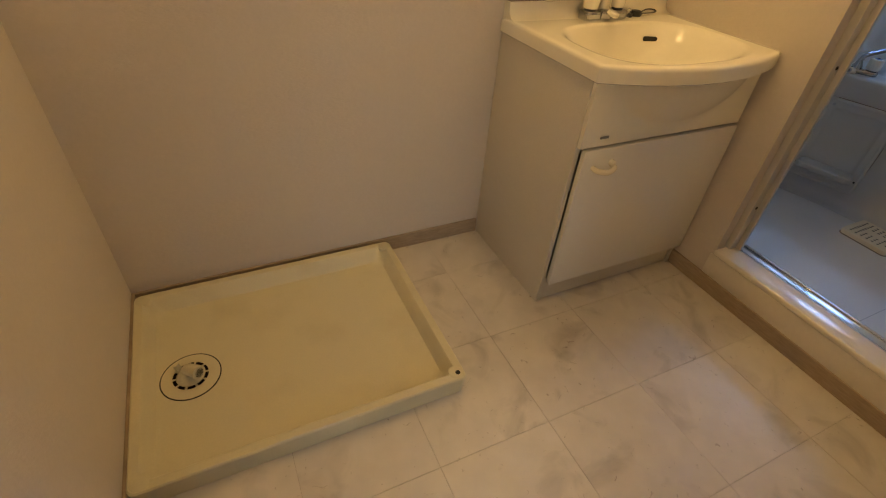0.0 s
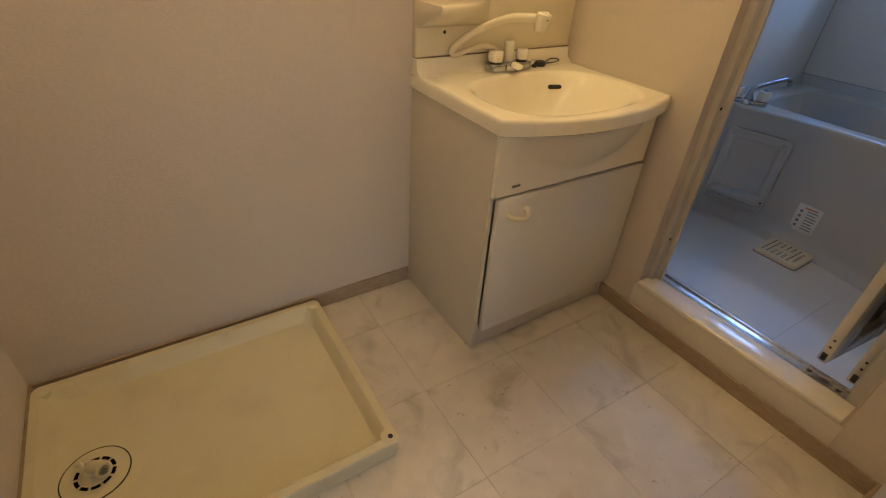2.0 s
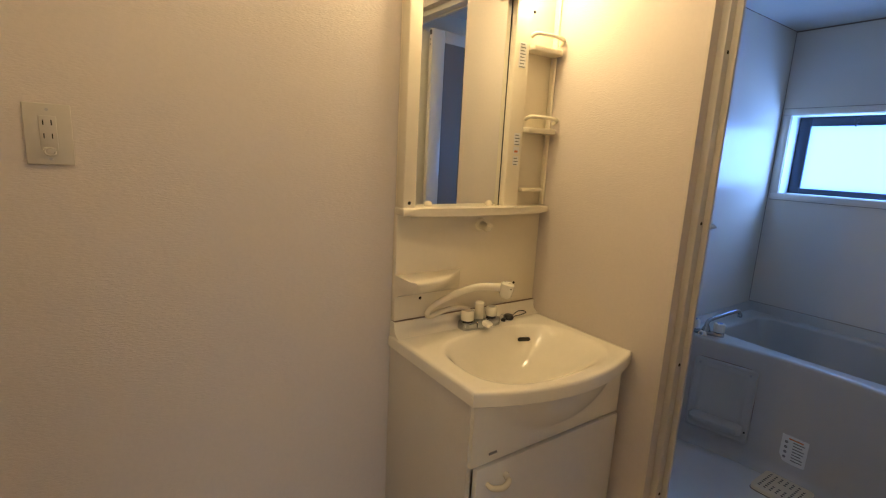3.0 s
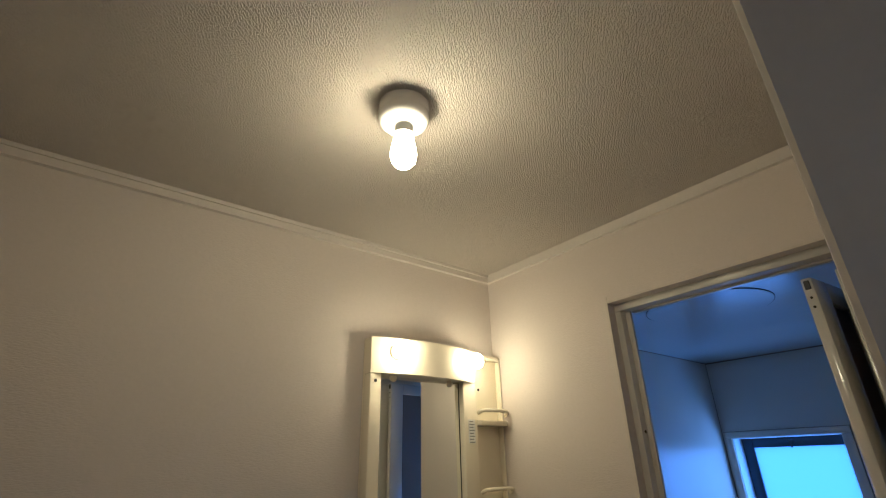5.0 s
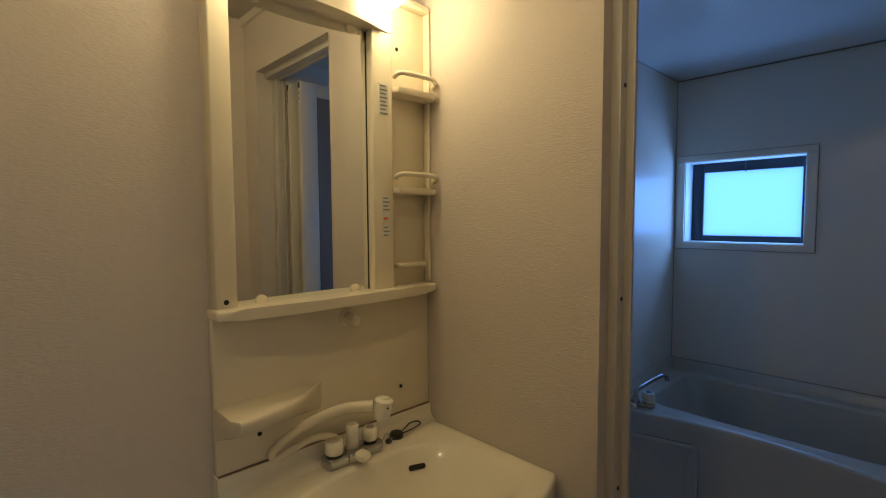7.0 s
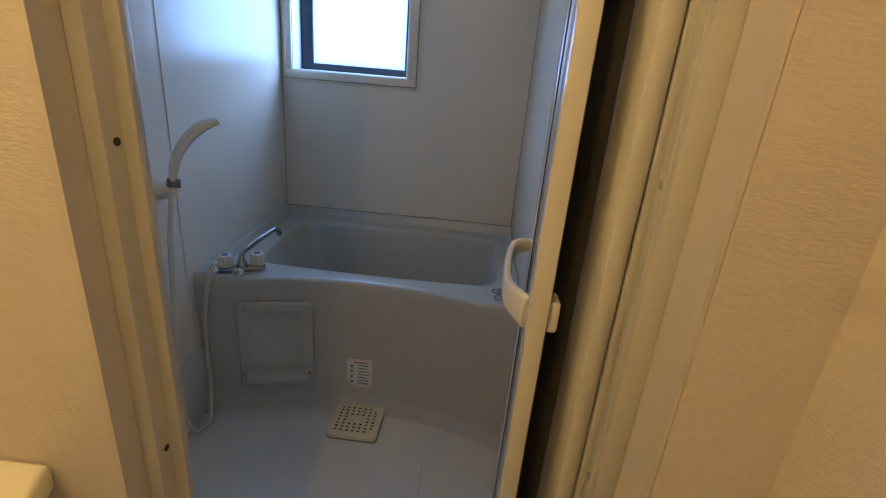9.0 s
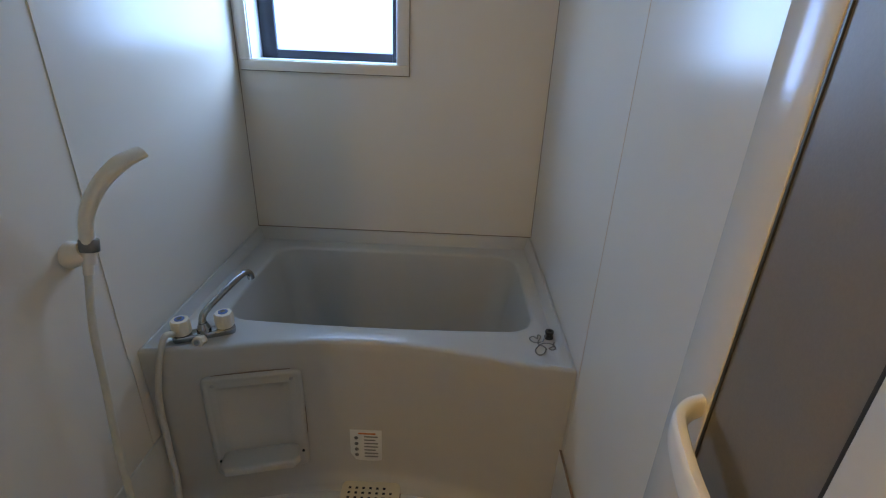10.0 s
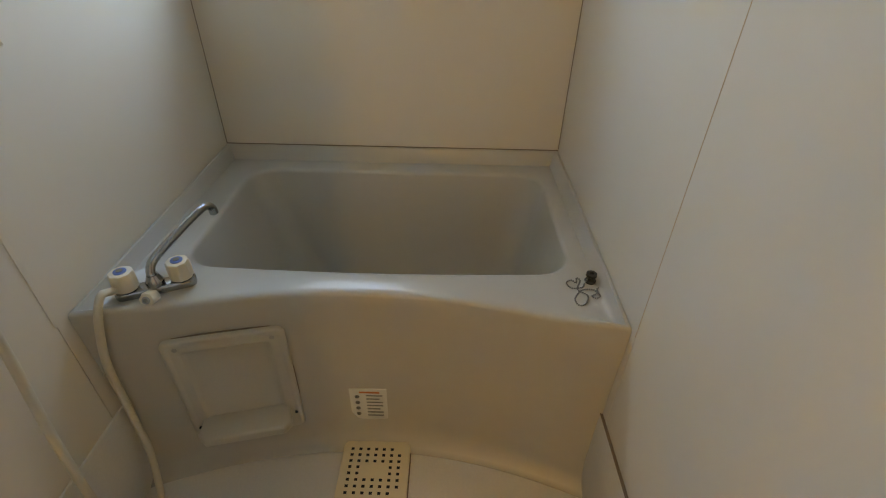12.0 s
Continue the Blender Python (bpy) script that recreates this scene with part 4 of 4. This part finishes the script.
def washstand():
    t = thing("washstand", (1.10, 1.04, 0), "cream washstand cabinet with a moulded basin and one white door", "washstand")
    part("side_panel", boxes((VX0, VX0 + 0.016, VF + 0.004, VB, 0.0, 0.722), bevel=0.001), SIDEBOARD, t, "speckled off-white side board")
    part("side_panel", boxes((VX1 - 0.016, VX1, VF + 0.004, VB, 0.0, 0.722), bevel=0.001), SIDEBOARD, t, "speckled off-white side board")
    part("back_board", box(VX0 + 0.016, VX1 - 0.016, VB - 0.012, VB, 0.08, 0.70), SIDEBOARD, t)
    part("bottom_board", box(VX0 + 0.016, VX1 - 0.016, VF + 0.006, VB - 0.012, 0.082, 0.096), SIDEBOARD, t)
    part("toe_kick", box(VX0 + 0.016, VX1 - 0.016, VF + 0.012, VF + 0.026, 0.0, 0.080, 0.001), SIDEBOARD, t)
    d = part("door", box(VX0 + 0.019, VX1 - 0.002, VF - 0.016, VF + 0.002, 0.084, 0.546, 0.0025), DOORWHITE, t, "glossy white door, closed")
    part("handle", tube([(0.858, VF - 0.016, 0.496), (0.862, VF - 0.034, 0.494), (0.890, VF - 0.042, 0.490), (0.918, VF - 0.034, 0.494), (0.922, VF - 0.016, 0.496)], lambda s: 0.0085 - 0.002 * abs(2 * s - 1), 12, 6), CABIN, d, "small cream bow handle")
    part("handle_cap", lathe([(0.009, 0), (0.009, 0.010), (0.006, 0.012)], (0.920, VF - 0.016, 0.502), "-y", seg=14), BASIN, d)
    n = 28

    def ring(pts, z):
        return [Vector((x, y, z)) for x, y in pts]

    def top(i, z):
        return ring(counter_outline(i, 0, n), z)
    cx, cy = 1.105, 0.956
    bowl = [ring(bowl_outline(0.250 * (1 - 0.875 * u), 0.182 * (1 - 0.83 * u), cx - 0.02 * u, cy + 0.065 * u, n, 2.8 - 0.4 * u), 0.7602 - 0.1622 * (1 - (1 - u ** 1.35) ** 2.2)) for u in (k / 18 for k in range(19))]
    part("basin", loft([top(0.024, 0.716), top(0.006, 0.720), top(0, 0.724), top(0, 0.753), top(0.0025, 0.7595), top(0.008, 0.762), top(0.022, 0.7618),
                        ring(bowl_outline(0.260, 0.190, cx, cy, n, 2.8), 0.7612), *bowl],
                       False, True), BASIN, t, "glossy ivory basin top", 50)
    # apron under the rim, with the belly of the bowl
    cols, rows = 40, 16
    rings = []
    for j in range(rows + 1):
        z = 0.553 + (0.722 - 0.553) * j / rows
        row = []
        for i in range(cols + 1):
            x = VX0 + 0.002 + (VX1 - VX0 - 0.004) * i / cols
            q, r = (x - 1.12) / 0.235, (z - 0.735) / 0.150
            row.append(Vector((x, VF - 0.010 - 0.042 * max(0.0, 1 - q * q - r * r) ** 0.9, z)))
        rings.append(row + [Vector((VX1 - 0.002, VF + 0.003, z)), Vector((VX0 + 0.002, VF + 0.003, z))])
    bm = loft(rings, True, True)
    part("apron", bm, BASIN, t, "ivory front apron with the bowl's belly", 60)
    part("mark", box(0.862, 0.888, VF - 0.0125, VF - 0.0095, 0.574, 0.580), INK, t, "small dark maker's mark")
    prof = [(1.2235, 0.8055), (1.2215, 0.8035), (1.2210, 0.788), (1.2165, 0.775), (1.207, 0.7665), (1.192, 0.7615), (1.192, 0.757), (VB + 0.001, 0.757), (VB + 0.001, 0.8055)]
    part("upstand", loft([[Vector((x, y, z)) for y, z in prof] for x in (VX0 - 0.002, X1 - 0.003)], True, True), BASIN, t, "ivory upstand curving up behind the taps", 50)
    part("seam", box(VX0 + 0.002, X1 - 0.004, 1.2255, VB, 0.8056, 0.8074), SEAM, t, "thin dark seam under the splash panel")
    sl = slab(rounded(-0.022, 0.022, -0.0065, 0.0065, 0.006), -0.003, 0.003)
    bmesh.ops.transform(sl, matrix=pose(1.2374, 1.0974, 0.7185, 58, 0, -22), verts=sl.verts)
    part("overflow", sl, DARKHOLE, t, "dark overflow slot")
    dr = part("drain", lathe([(0.030, 0.0), (0.030, 0.002), (0.024, 0.004), (0.018, 0.002)], (cx - 0.02, cy + 0.065, 0.598), seg=28), CHROME, t, "chrome basin drain")
    part("drain_hole", lathe([(0.017, 0.0022), (0.017, 0.003)], (cx - 0.02, cy + 0.065, 0.598), seg=20), DARKHOLE, dr)


washstand()


def basin_faucet():
    z = 0.7615
    t = thing("basin_faucet", (1.10, 1.176, z), "worn chrome basin mixer with cream knobs", "faucet")
    body = slab(rounded(-0.080, 0.080, -0.025, 0.025, 0.016), 0, 0.026, 0.005, 3)
    bmesh.ops.transform(body, matrix=pose(1.102, 1.178, z), verts=body.verts)
    part("body", body, CHROME, t, "chrome body")
    part("bridge", slab([(1.086, 1.180), (1.074, 1.150), (1.096, 1.138), (1.124, 1.158), (1.120, 1.182)], z + 0.004, z + 0.030, 0.006, 3), CHROME, t)

    def knob(x, y, r, h, cap):
        k = part("knob", lathe([(r * 0.9, 0), (r, 0.004), (r * 1.02, h * 0.6), (r * 0.96, h * 0.9), (r * 0.8, h)], (x, y, z + 0.031), seg=26), BASIN, t, "cream round knob")
        part("stem", lathe([(r * 0.85, 0.018), (r * 0.85, 0.0315)], (x, y, z), seg=18), BLACK, t)
        part("cap", lathe([(r * 0.5, 0), (r * 0.5, 0.001)], (x, y, z + 0.031 + h), seg=16), cap, k)
    knob(1.050, 1.178, 0.0225, 0.033, IVORY)
    knob(1.154, 1.180, 0.0195, 0.031, STEEL)
    part("riser", lathe([(0.016, 0.0), (0.0155, 0.03), (0.016, 0.062), (0.012, 0.066)], (1.101, 1.180, z + 0.020), seg=24), BASIN, t, "cream upright spout socket")
    lever = slab(rounded(-0.024, 0.020, -0.016, 0.016, 0.014), 0, 0.013, 0.004, 3)
    bmesh.ops.transform(lever, matrix=pose(1.098, 1.134, z + 0.018, 20, 8, 28), verts=lever.verts)
    part("lever", lever, BASIN, t, "cream pop-up lever")
    hs = thing("spray_hose", (1.0, 1.215, 0.80), "cream spray hose and head lying in the moulded rest", "spray head")
    part("hose", tube([(1.080, 1.194, 0.800), (1.060, 1.198, 0.822), (1.015, 1.204, 0.832), (0.965, 1.210, 0.822), (0.926, 1.214, 0.812), (0.914, 1.212, 0.826), (0.940, 1.196, 0.858), (0.990, 1.160, 0.895), (1.040, 1.112, 0.922), (1.088, 1.070, 0.926)],
                      lambda s: 0.0080 + 0.0055 * max(0, s - 0.4) / 0.6, 14, 8), CABIN, hs)
    head = lathe([(0.016, -0.026), (0.020, -0.018), (0.0215, 0.0), (0.021, 0.018), (0.016, 0.022)], (0, 0, 0), seg=26)
    bmesh.ops.transform(head, matrix=pose(1.106, 1.060, 0.920, 8, 6, 0), verts=head.verts)
    h = part("head", head, BASIN, hs, "cream spray head")
    part("button", lathe([(0.010, 0), (0.010, 0.003), (0.007, 0.0045)], (1.109, 1.057, 0.9405), seg=16), BASIN, h)
    part("spot", lathe([(0.002, 0), (0.002, 0.002)], (1.102, 1.038, 0.926), "-y", seg=8), DARKHOLE, h)


basin_faucet()


def basin_plug():
    z = 0.7620
    t = thing("basin_plug", (1.245, 1.190, z), "black plug with a looped dark cord beside the faucet", "plug")
    part("plug", lathe([(0.017, 0), (0.0185, 0.004), (0.0185, 0.009), (0.015, 0.015), (0.008, 0.017)], (1.245, 1.190, z), seg=22), BLACK, t)
    part("cord", tube([(1.258, 1.192, z + 0.006), (1.282, 1.200, z + 0.010), (1.310, 1.212, z + 0.012), (1.335, 1.210, z + 0.011), (1.335, 1.196, z + 0.008), (1.300, 1.190, z + 0.006), (1.262, 1.188, z + 0.006)], 0.0018, 8, 8), BLACK, t)
    part("ring", tube([(1.210 + 0.010 * math.cos(a), 1.186, z + 0.013 + 0.010 * math.sin(a)) for a in (2 * math.pi * k / 12 for k in range(13))], 0.0012, 8, 2), STEEL, t)
    part("weight", lathe([(0.008, 0), (0.009, 0.004), (0.005, 0.010)], (1.212, 1.180, z), seg=14), BLACK, t)
    part("link", tube([(1.214, 1.182, z + 0.006), (1.230, 1.186, z + 0.006)], 0.0014, 8, 2), STEEL, t)


basin_plug()


# ---- mirror cabinet and its back panel ----
def mirror_cabinet():
    x0, x1, zb, zt = 0.800, 1.398, 1.140, 1.938
    t = thing("mirror_cabinet", (1.10, Y1, 0.806), "cream plastic mirror cabinet with side shelves and two lamps", "mirror cabinet")
    FY = 1.200
    part("back_panel", box(x0 + 0.003, x1, 1.230, Y1 - 0.001, 0.8075, zb + 0.02, 0.003), CABIN, t, "cream splash panel")
    part("carcass", box(x0 + 0.006, x1, 1.240, Y1 - 0.001, zb + 0.021, zt - 0.004, 0.003), CABIN, t)
    # moulded ledge at the lower end of the panel
    lip = [(x0 + 0.003, 1.2315), (x0 + 0.003, 1.140), (x0 + 0.014, 1.118), (0.900, 1.128), (0.950, 1.152), (1.000, 1.190), (1.050, 1.2315)]

    def drawn_in(k):
        return [(x, 1.231 - (1.231 - y) * k) for x, y in lip]
    part("ledge", loft([[Vector((x, y, z)) for x, y in o] for o, z in ((drawn_in(0.97), 0.955), (lip, 0.951), (lip, 0.945), (drawn_in(0.93), 0.934), (drawn_in(0.72), 0.914), (drawn_in(0.34), 0.898), (drawn_in(0.03), 0.886))],
                       True, True), CABIN, t, "moulded soap ledge", 60)
    # mirror bay
    mx0, mx1, mz0, mz1 = 0.846, 1.189, 1.165, 1.812
    bow = 0.038

    def bowed(xa, xb, za, zc, yb, bm):
        k = 14
        lo, hi = [], []
        for i in range(k + 1):
            x = xa + (xb - xa) * i / k
            s = (x - 1.02) / 0.22
            y = FY - bow * max(0, 1 - s * s)
            lo.append([bm.verts.new((x, y, za)), bm.verts.new((x, y, zc)), bm.verts.new((x, yb, zc)), bm.verts.new((x, yb, za))])
        for a, b in zip(lo, lo[1:]):
            for j in range(4):
                bm.faces.new((a[j], a[(j + 1) % 4], b[(j + 1) % 4], b[j]))
        bm.faces.new(lo[0])
        bm.faces.new(lo[-1])
        return bm
    part("lamp_panel", bowed(x0 + 0.004, 1.252, mz1 + 0.004, zt - 0.006, 1.240, bmesh.new()), CABIN, t, "cream lamp panel with a bowed front", 30)
    part("stile", box(x0 + 0.004, mx0, FY - 0.002, 1.240, zb + 0.018, mz1 + 0.004, 0.004, 3), CABIN, t)
    part("stile", box(mx1, 1.252, FY - 0.002, 1.240, zb + 0.018, mz1 + 0.004, 0.004, 3), CABIN, t)
    part("mirror", box(mx0 + 0.001, mx1 - 0.001, 1.224, 1.2285, mz0, mz1 + 0.002), MIRROR, t, "clear mirror glass", 0)
    part("mirror_edge", boxes((mx1 - 0.0025, mx1 - 0.0005, 1.2225, 1.224, mz0, mz1)), DARKHOLE, t)
    for x in (0.905, 1.145):
        part("mirror_clip", lathe([(0.013, 0), (0.013, 0.004), (0.010, 0.006)], (x, 1.224, mz0 + 0.004), "-y", seg=16), CABIN, t)
        part("mirror_clip", lathe([(0.013, 0), (0.013, 0.004), (0.010, 0.006)], (x, 1.224, mz1 - 0.002), "-y", seg=16), CABIN, t)
    # long shelf under mirror and side shelves
    pts = [(x0 - 0.002, 1.240), (x0 - 0.002, 1.184)] + [(x0 + 0.01 + (x1 - x0 - 0.03) * i / 14, 1.178 - 0.020 * math.sin(math.pi * i / 14)) for i in range(15)] + [(x1 - 0.004, 1.188), (x1 - 0.001, 1.205), (x1 - 0.001, 1.240)]
    part("shelf", slab(pts, zb, zb + 0.024, 0.007, 3), CABIN, t, "bowed cream shelf under the mirror")
    part("bay_rim", tube([(1.256, FY + 0.014, zt - 0.016), (1.330, FY + 0.012, zt - 0.020), (1.380, FY + 0.014, zt - 0.026), (1.3925, FY + 0.016, zt - 0.050), (1.3935, FY + 0.018, 1.60), (1.3935, FY + 0.018, zb + 0.030)], 0.0048, 10, 6), CABIN, t, "rounded rim of the shelf bay")
    part("side_wall", box(x1 - 0.004, x1, FY + 0.020, 1.240, zb + 0.024, zt - 0.01, 0.003), CABIN, t)
    part("bay_top", box(1.252, x1 - 0.004, FY + 0.010, 1.240, zt - 0.028, zt - 0.008, 0.006, 3), CABIN, t)
    for z in (1.432, 1.690):
        sh = part("side_shelf", slab([(1.254, 1.240), (1.254, 1.196), (1.262, 1.184), (1.380, 1.178), (1.396, 1.190), (1.396, 1.240)], z - 0.022, z - 0.004, 0.005, 3), CABIN, t, "small cream side shelf")
        part("rail", tube([(1.258, 1.200, z + 0.020), (1.262, 1.182, z + 0.028), (1.290, 1.176, z + 0.030), (1.360, 1.174, z + 0.030), (1.390, 1.184, z + 0.026), (1.394, 1.202, z + 0.016)], 0.0065, 10, 5), CABIN, sh, "low guard rail")
    part("side_ledge", box(1.275, 1.372, 1.206, 1.240, 1.212, 1.224, 0.003), CABIN, t)
    part("bay_liner", boxes((1.252, 1.262, 1.212, 1.240, zb + 0.024, zt - 0.028), bevel=0.003), CABIN, t)
    for x, z in ((0.822, 1.178), (0.822, 1.792)):
        s = part("screw_cap", lathe([(0.009, 0), (0.009, 0.002), (0.006, 0.002)], (x, FY - 0.002, z), "-y", seg=14), CABIN, t)
        part("screw_hole", lathe([(0.0055, 0), (0.0055, 0.0008)], (x, FY - 0.0042, z), "-y", seg=12), DARKHOLE, s)
    for x, z in ((0.895, 0.872), (1.294, 0.880), (1.300, 1.800), (1.270, 1.195)):
        part("screw_hole", lathe([(0.005, 0), (0.005, 0.0014)], (x, 1.2302 if z < 1.1 else 1.2402, z), "-y", seg=12), DARKHOLE, t)
    hk = part("hook", tube([(1.122, 1.232, 1.100), (1.120, 1.205, 1.096), (1.116, 1.182, 1.094), (1.114, 1.172, 1.106)], lambda s: 0.014 - 0.004 * s, 14, 5), CABIN, t, "small cream cup hook")
    part("hook_base", lathe([(0.022, 0), (0.020, 0.004), (0.014, 0.008)], (1.122, 1.231, 1.100), "-y", seg=20), CABIN, hk)

    def label(xc, zc, w, h, lines, red):
        s = part("sticker", box(xc - w / 2, xc + w / 2, FY - 0.0035, FY - 0.0018, zc - h / 2, zc + h / 2), PAPERLABEL, t, "small caution sticker")
        for k in range(lines):
            z = zc + h / 2 - h * (k + 0.7) / lines
            part("print_line", box(xc - w * 0.38, xc + w * (0.38 if k % 2 else 0.22), FY - 0.0043, FY - 0.0033, z - h * 0.15 / lines, z + h * 0.15 / lines), REDINK if red == k else INK, s, smooth=0)
    label(1.222, 1.648, 0.030, 0.078, 8, -1)
    label(1.226, 1.385, 0.026, 0.040, 4, -1)
    label(1.226, 1.350, 0.024, 0.022, 1, 0)
    label(1.226, 1.315, 0.024, 0.030, 3, -1)
    for x in (0.890, 1.216):
        s = (x - 1.02) / 0.22
        y = FY - bow * max(0, 1 - s * s)
        k = part("lamp_socket", lathe([(0.026, 0), (0.026, 0.004), (0.020, 0.010)], (x, y, 1.886), "-y", seg=26), CABIN, t, "round lamp socket")
        part("bulb", lathe([(0.012, 0.008), (0.016, 0.014), (0.023, 0.022), (0.028, 0.032), (0.0295, 0.041), (0.027, 0.052), (0.019, 0.062), (0.009, 0.067)], (x, y, 1.886), "-y", seg=26), MIRRORGLOW, k, "glowing warm globe bulb")


mirror_cabinet()


def ceiling_lamp():
    t = thing("ceiling_lamp", (0.50, 0.56, H), "white ceiling lamp socket with a glowing bare bulb", "ceiling lamp")
    at = (0.50, 0.56, H)
    part("base", lathe([(0.057, 0.0), (0.057, 0.018), (0.0545, 0.021), (0.0545, 0.026), (0.0575, 0.028), (0.0575, 0.033), (0.055, 0.044), (0.046, 0.052), (0.026, 0.057)], at, "-z", 40), DOORWHITE, t, "white ribbed socket")
    part("neck", lathe([(0.0195, 0.054), (0.0200, 0.066)], at, "-z", 28), DOORWHITE, t, "white bulb neck")
    part("bulb_collar", lathe([(0.0196, 0.0658), (0.0202, 0.072), (0.0205, 0.0788)], at, "-z", 28), DOORWHITE, t, "white bulb collar")
    part("bulb", lathe([(0.0205, 0.0790), (0.0216, 0.088), (0.024, 0.102), (0.0275, 0.118), (0.0285, 0.132), (0.026, 0.147), (0.018, 0.158), (0.008, 0.162)], at, "-z", 28), BULBGLOW, t, "glowing warm bulb")


ceiling_lamp()


def outlet():
    x0, x1, z0, z1, y = -0.022, 0.054, 1.258, 1.378, Y1
    t = thing("wall_outlet", ((x0 + x1) / 2, y, z0), "pale double wall outlet with earth terminal", "wall outlet")
    part("plate", box(x0, x1, y - 0.008, y, z0, z1, 0.0025, 3), OUTLETMAT, t)
    m = part("module", box(x0 + 0.024, x1 - 0.024, y - 0.010, y - 0.007, z0 + 0.030, z1 - 0.024, 0.001), OUTLETMAT, t)
    for z in (1.341, 1.315):
        for x in (0.009, 0.022):
            part("slot", box(x - 0.001, x + 0.001, y - 0.0108, y - 0.0096, z - 0.005, z + 0.005), DARKHOLE, m, smooth=0)
    part("earth_cover", box(0.006, 0.026, y - 0.0125, y - 0.0095, 1.278, 1.293, 0.002), OUTLETMAT, m)
    part("earth_loop", tube([(0.016 + 0.0085 * math.cos(a), y - 0.0135, 1.2845 + 0.0075 * math.sin(a)) for a in (math.pi * (1.15 + 1.7 * k / 10) for k in range(-5, 6))], 0.0016, 8, 3), OUTLETMAT, m, "small hinged loop")
    for z in (z0 + 0.012, z1 - 0.012):
        part("screw", lathe([(0.003, 0.0), (0.003, 0.0006)], ((x0 + x1) / 2, y - 0.008, z), "-y", seg=10), STEEL, t)


outlet()


def towel_bar():
    t = thing("towel_bar", (1.0, Y0, 1.212), "chrome towel bar on the wall by the entrance", "towel bar")
    part("bar", tube([(0.762, Y0 + 0.060, 1.212), (1.312, Y0 + 0.060, 1.212)], 0.006, 14, 2), CHROME, t)
    for x in (0.775, 1.298):
        b = part("bracket", lathe([(0.020, 0), (0.020, 0.004), (0.009, 0.008), (0.008, 0.050), (0.011, 0.054), (0.011, 0.068), (0.008, 0.072)], (x, Y0, 1.212), Matrix.Rotation(radians(-90), 3, "X"), seg=20), CHROME, t)


towel_bar()


def ceiling_fitting():
    t = thing("ceiling_fitting", (0.69, 0.0, H), "small white round fitting on the ceiling", "ceiling fitting")
    part("cap", lathe([(0.030, 0), (0.030, 0.010), (0.026, 0.018), (0.014, 0.022)], (0.690, 0.0, H), "-z", 28), DOORWHITE, t)
    part("slot", box(0.705, 0.716, -0.002, 0.010, H - 0.0195, H - 0.014), DARKHOLE, t)


ceiling_fitting()
floor_tiles()
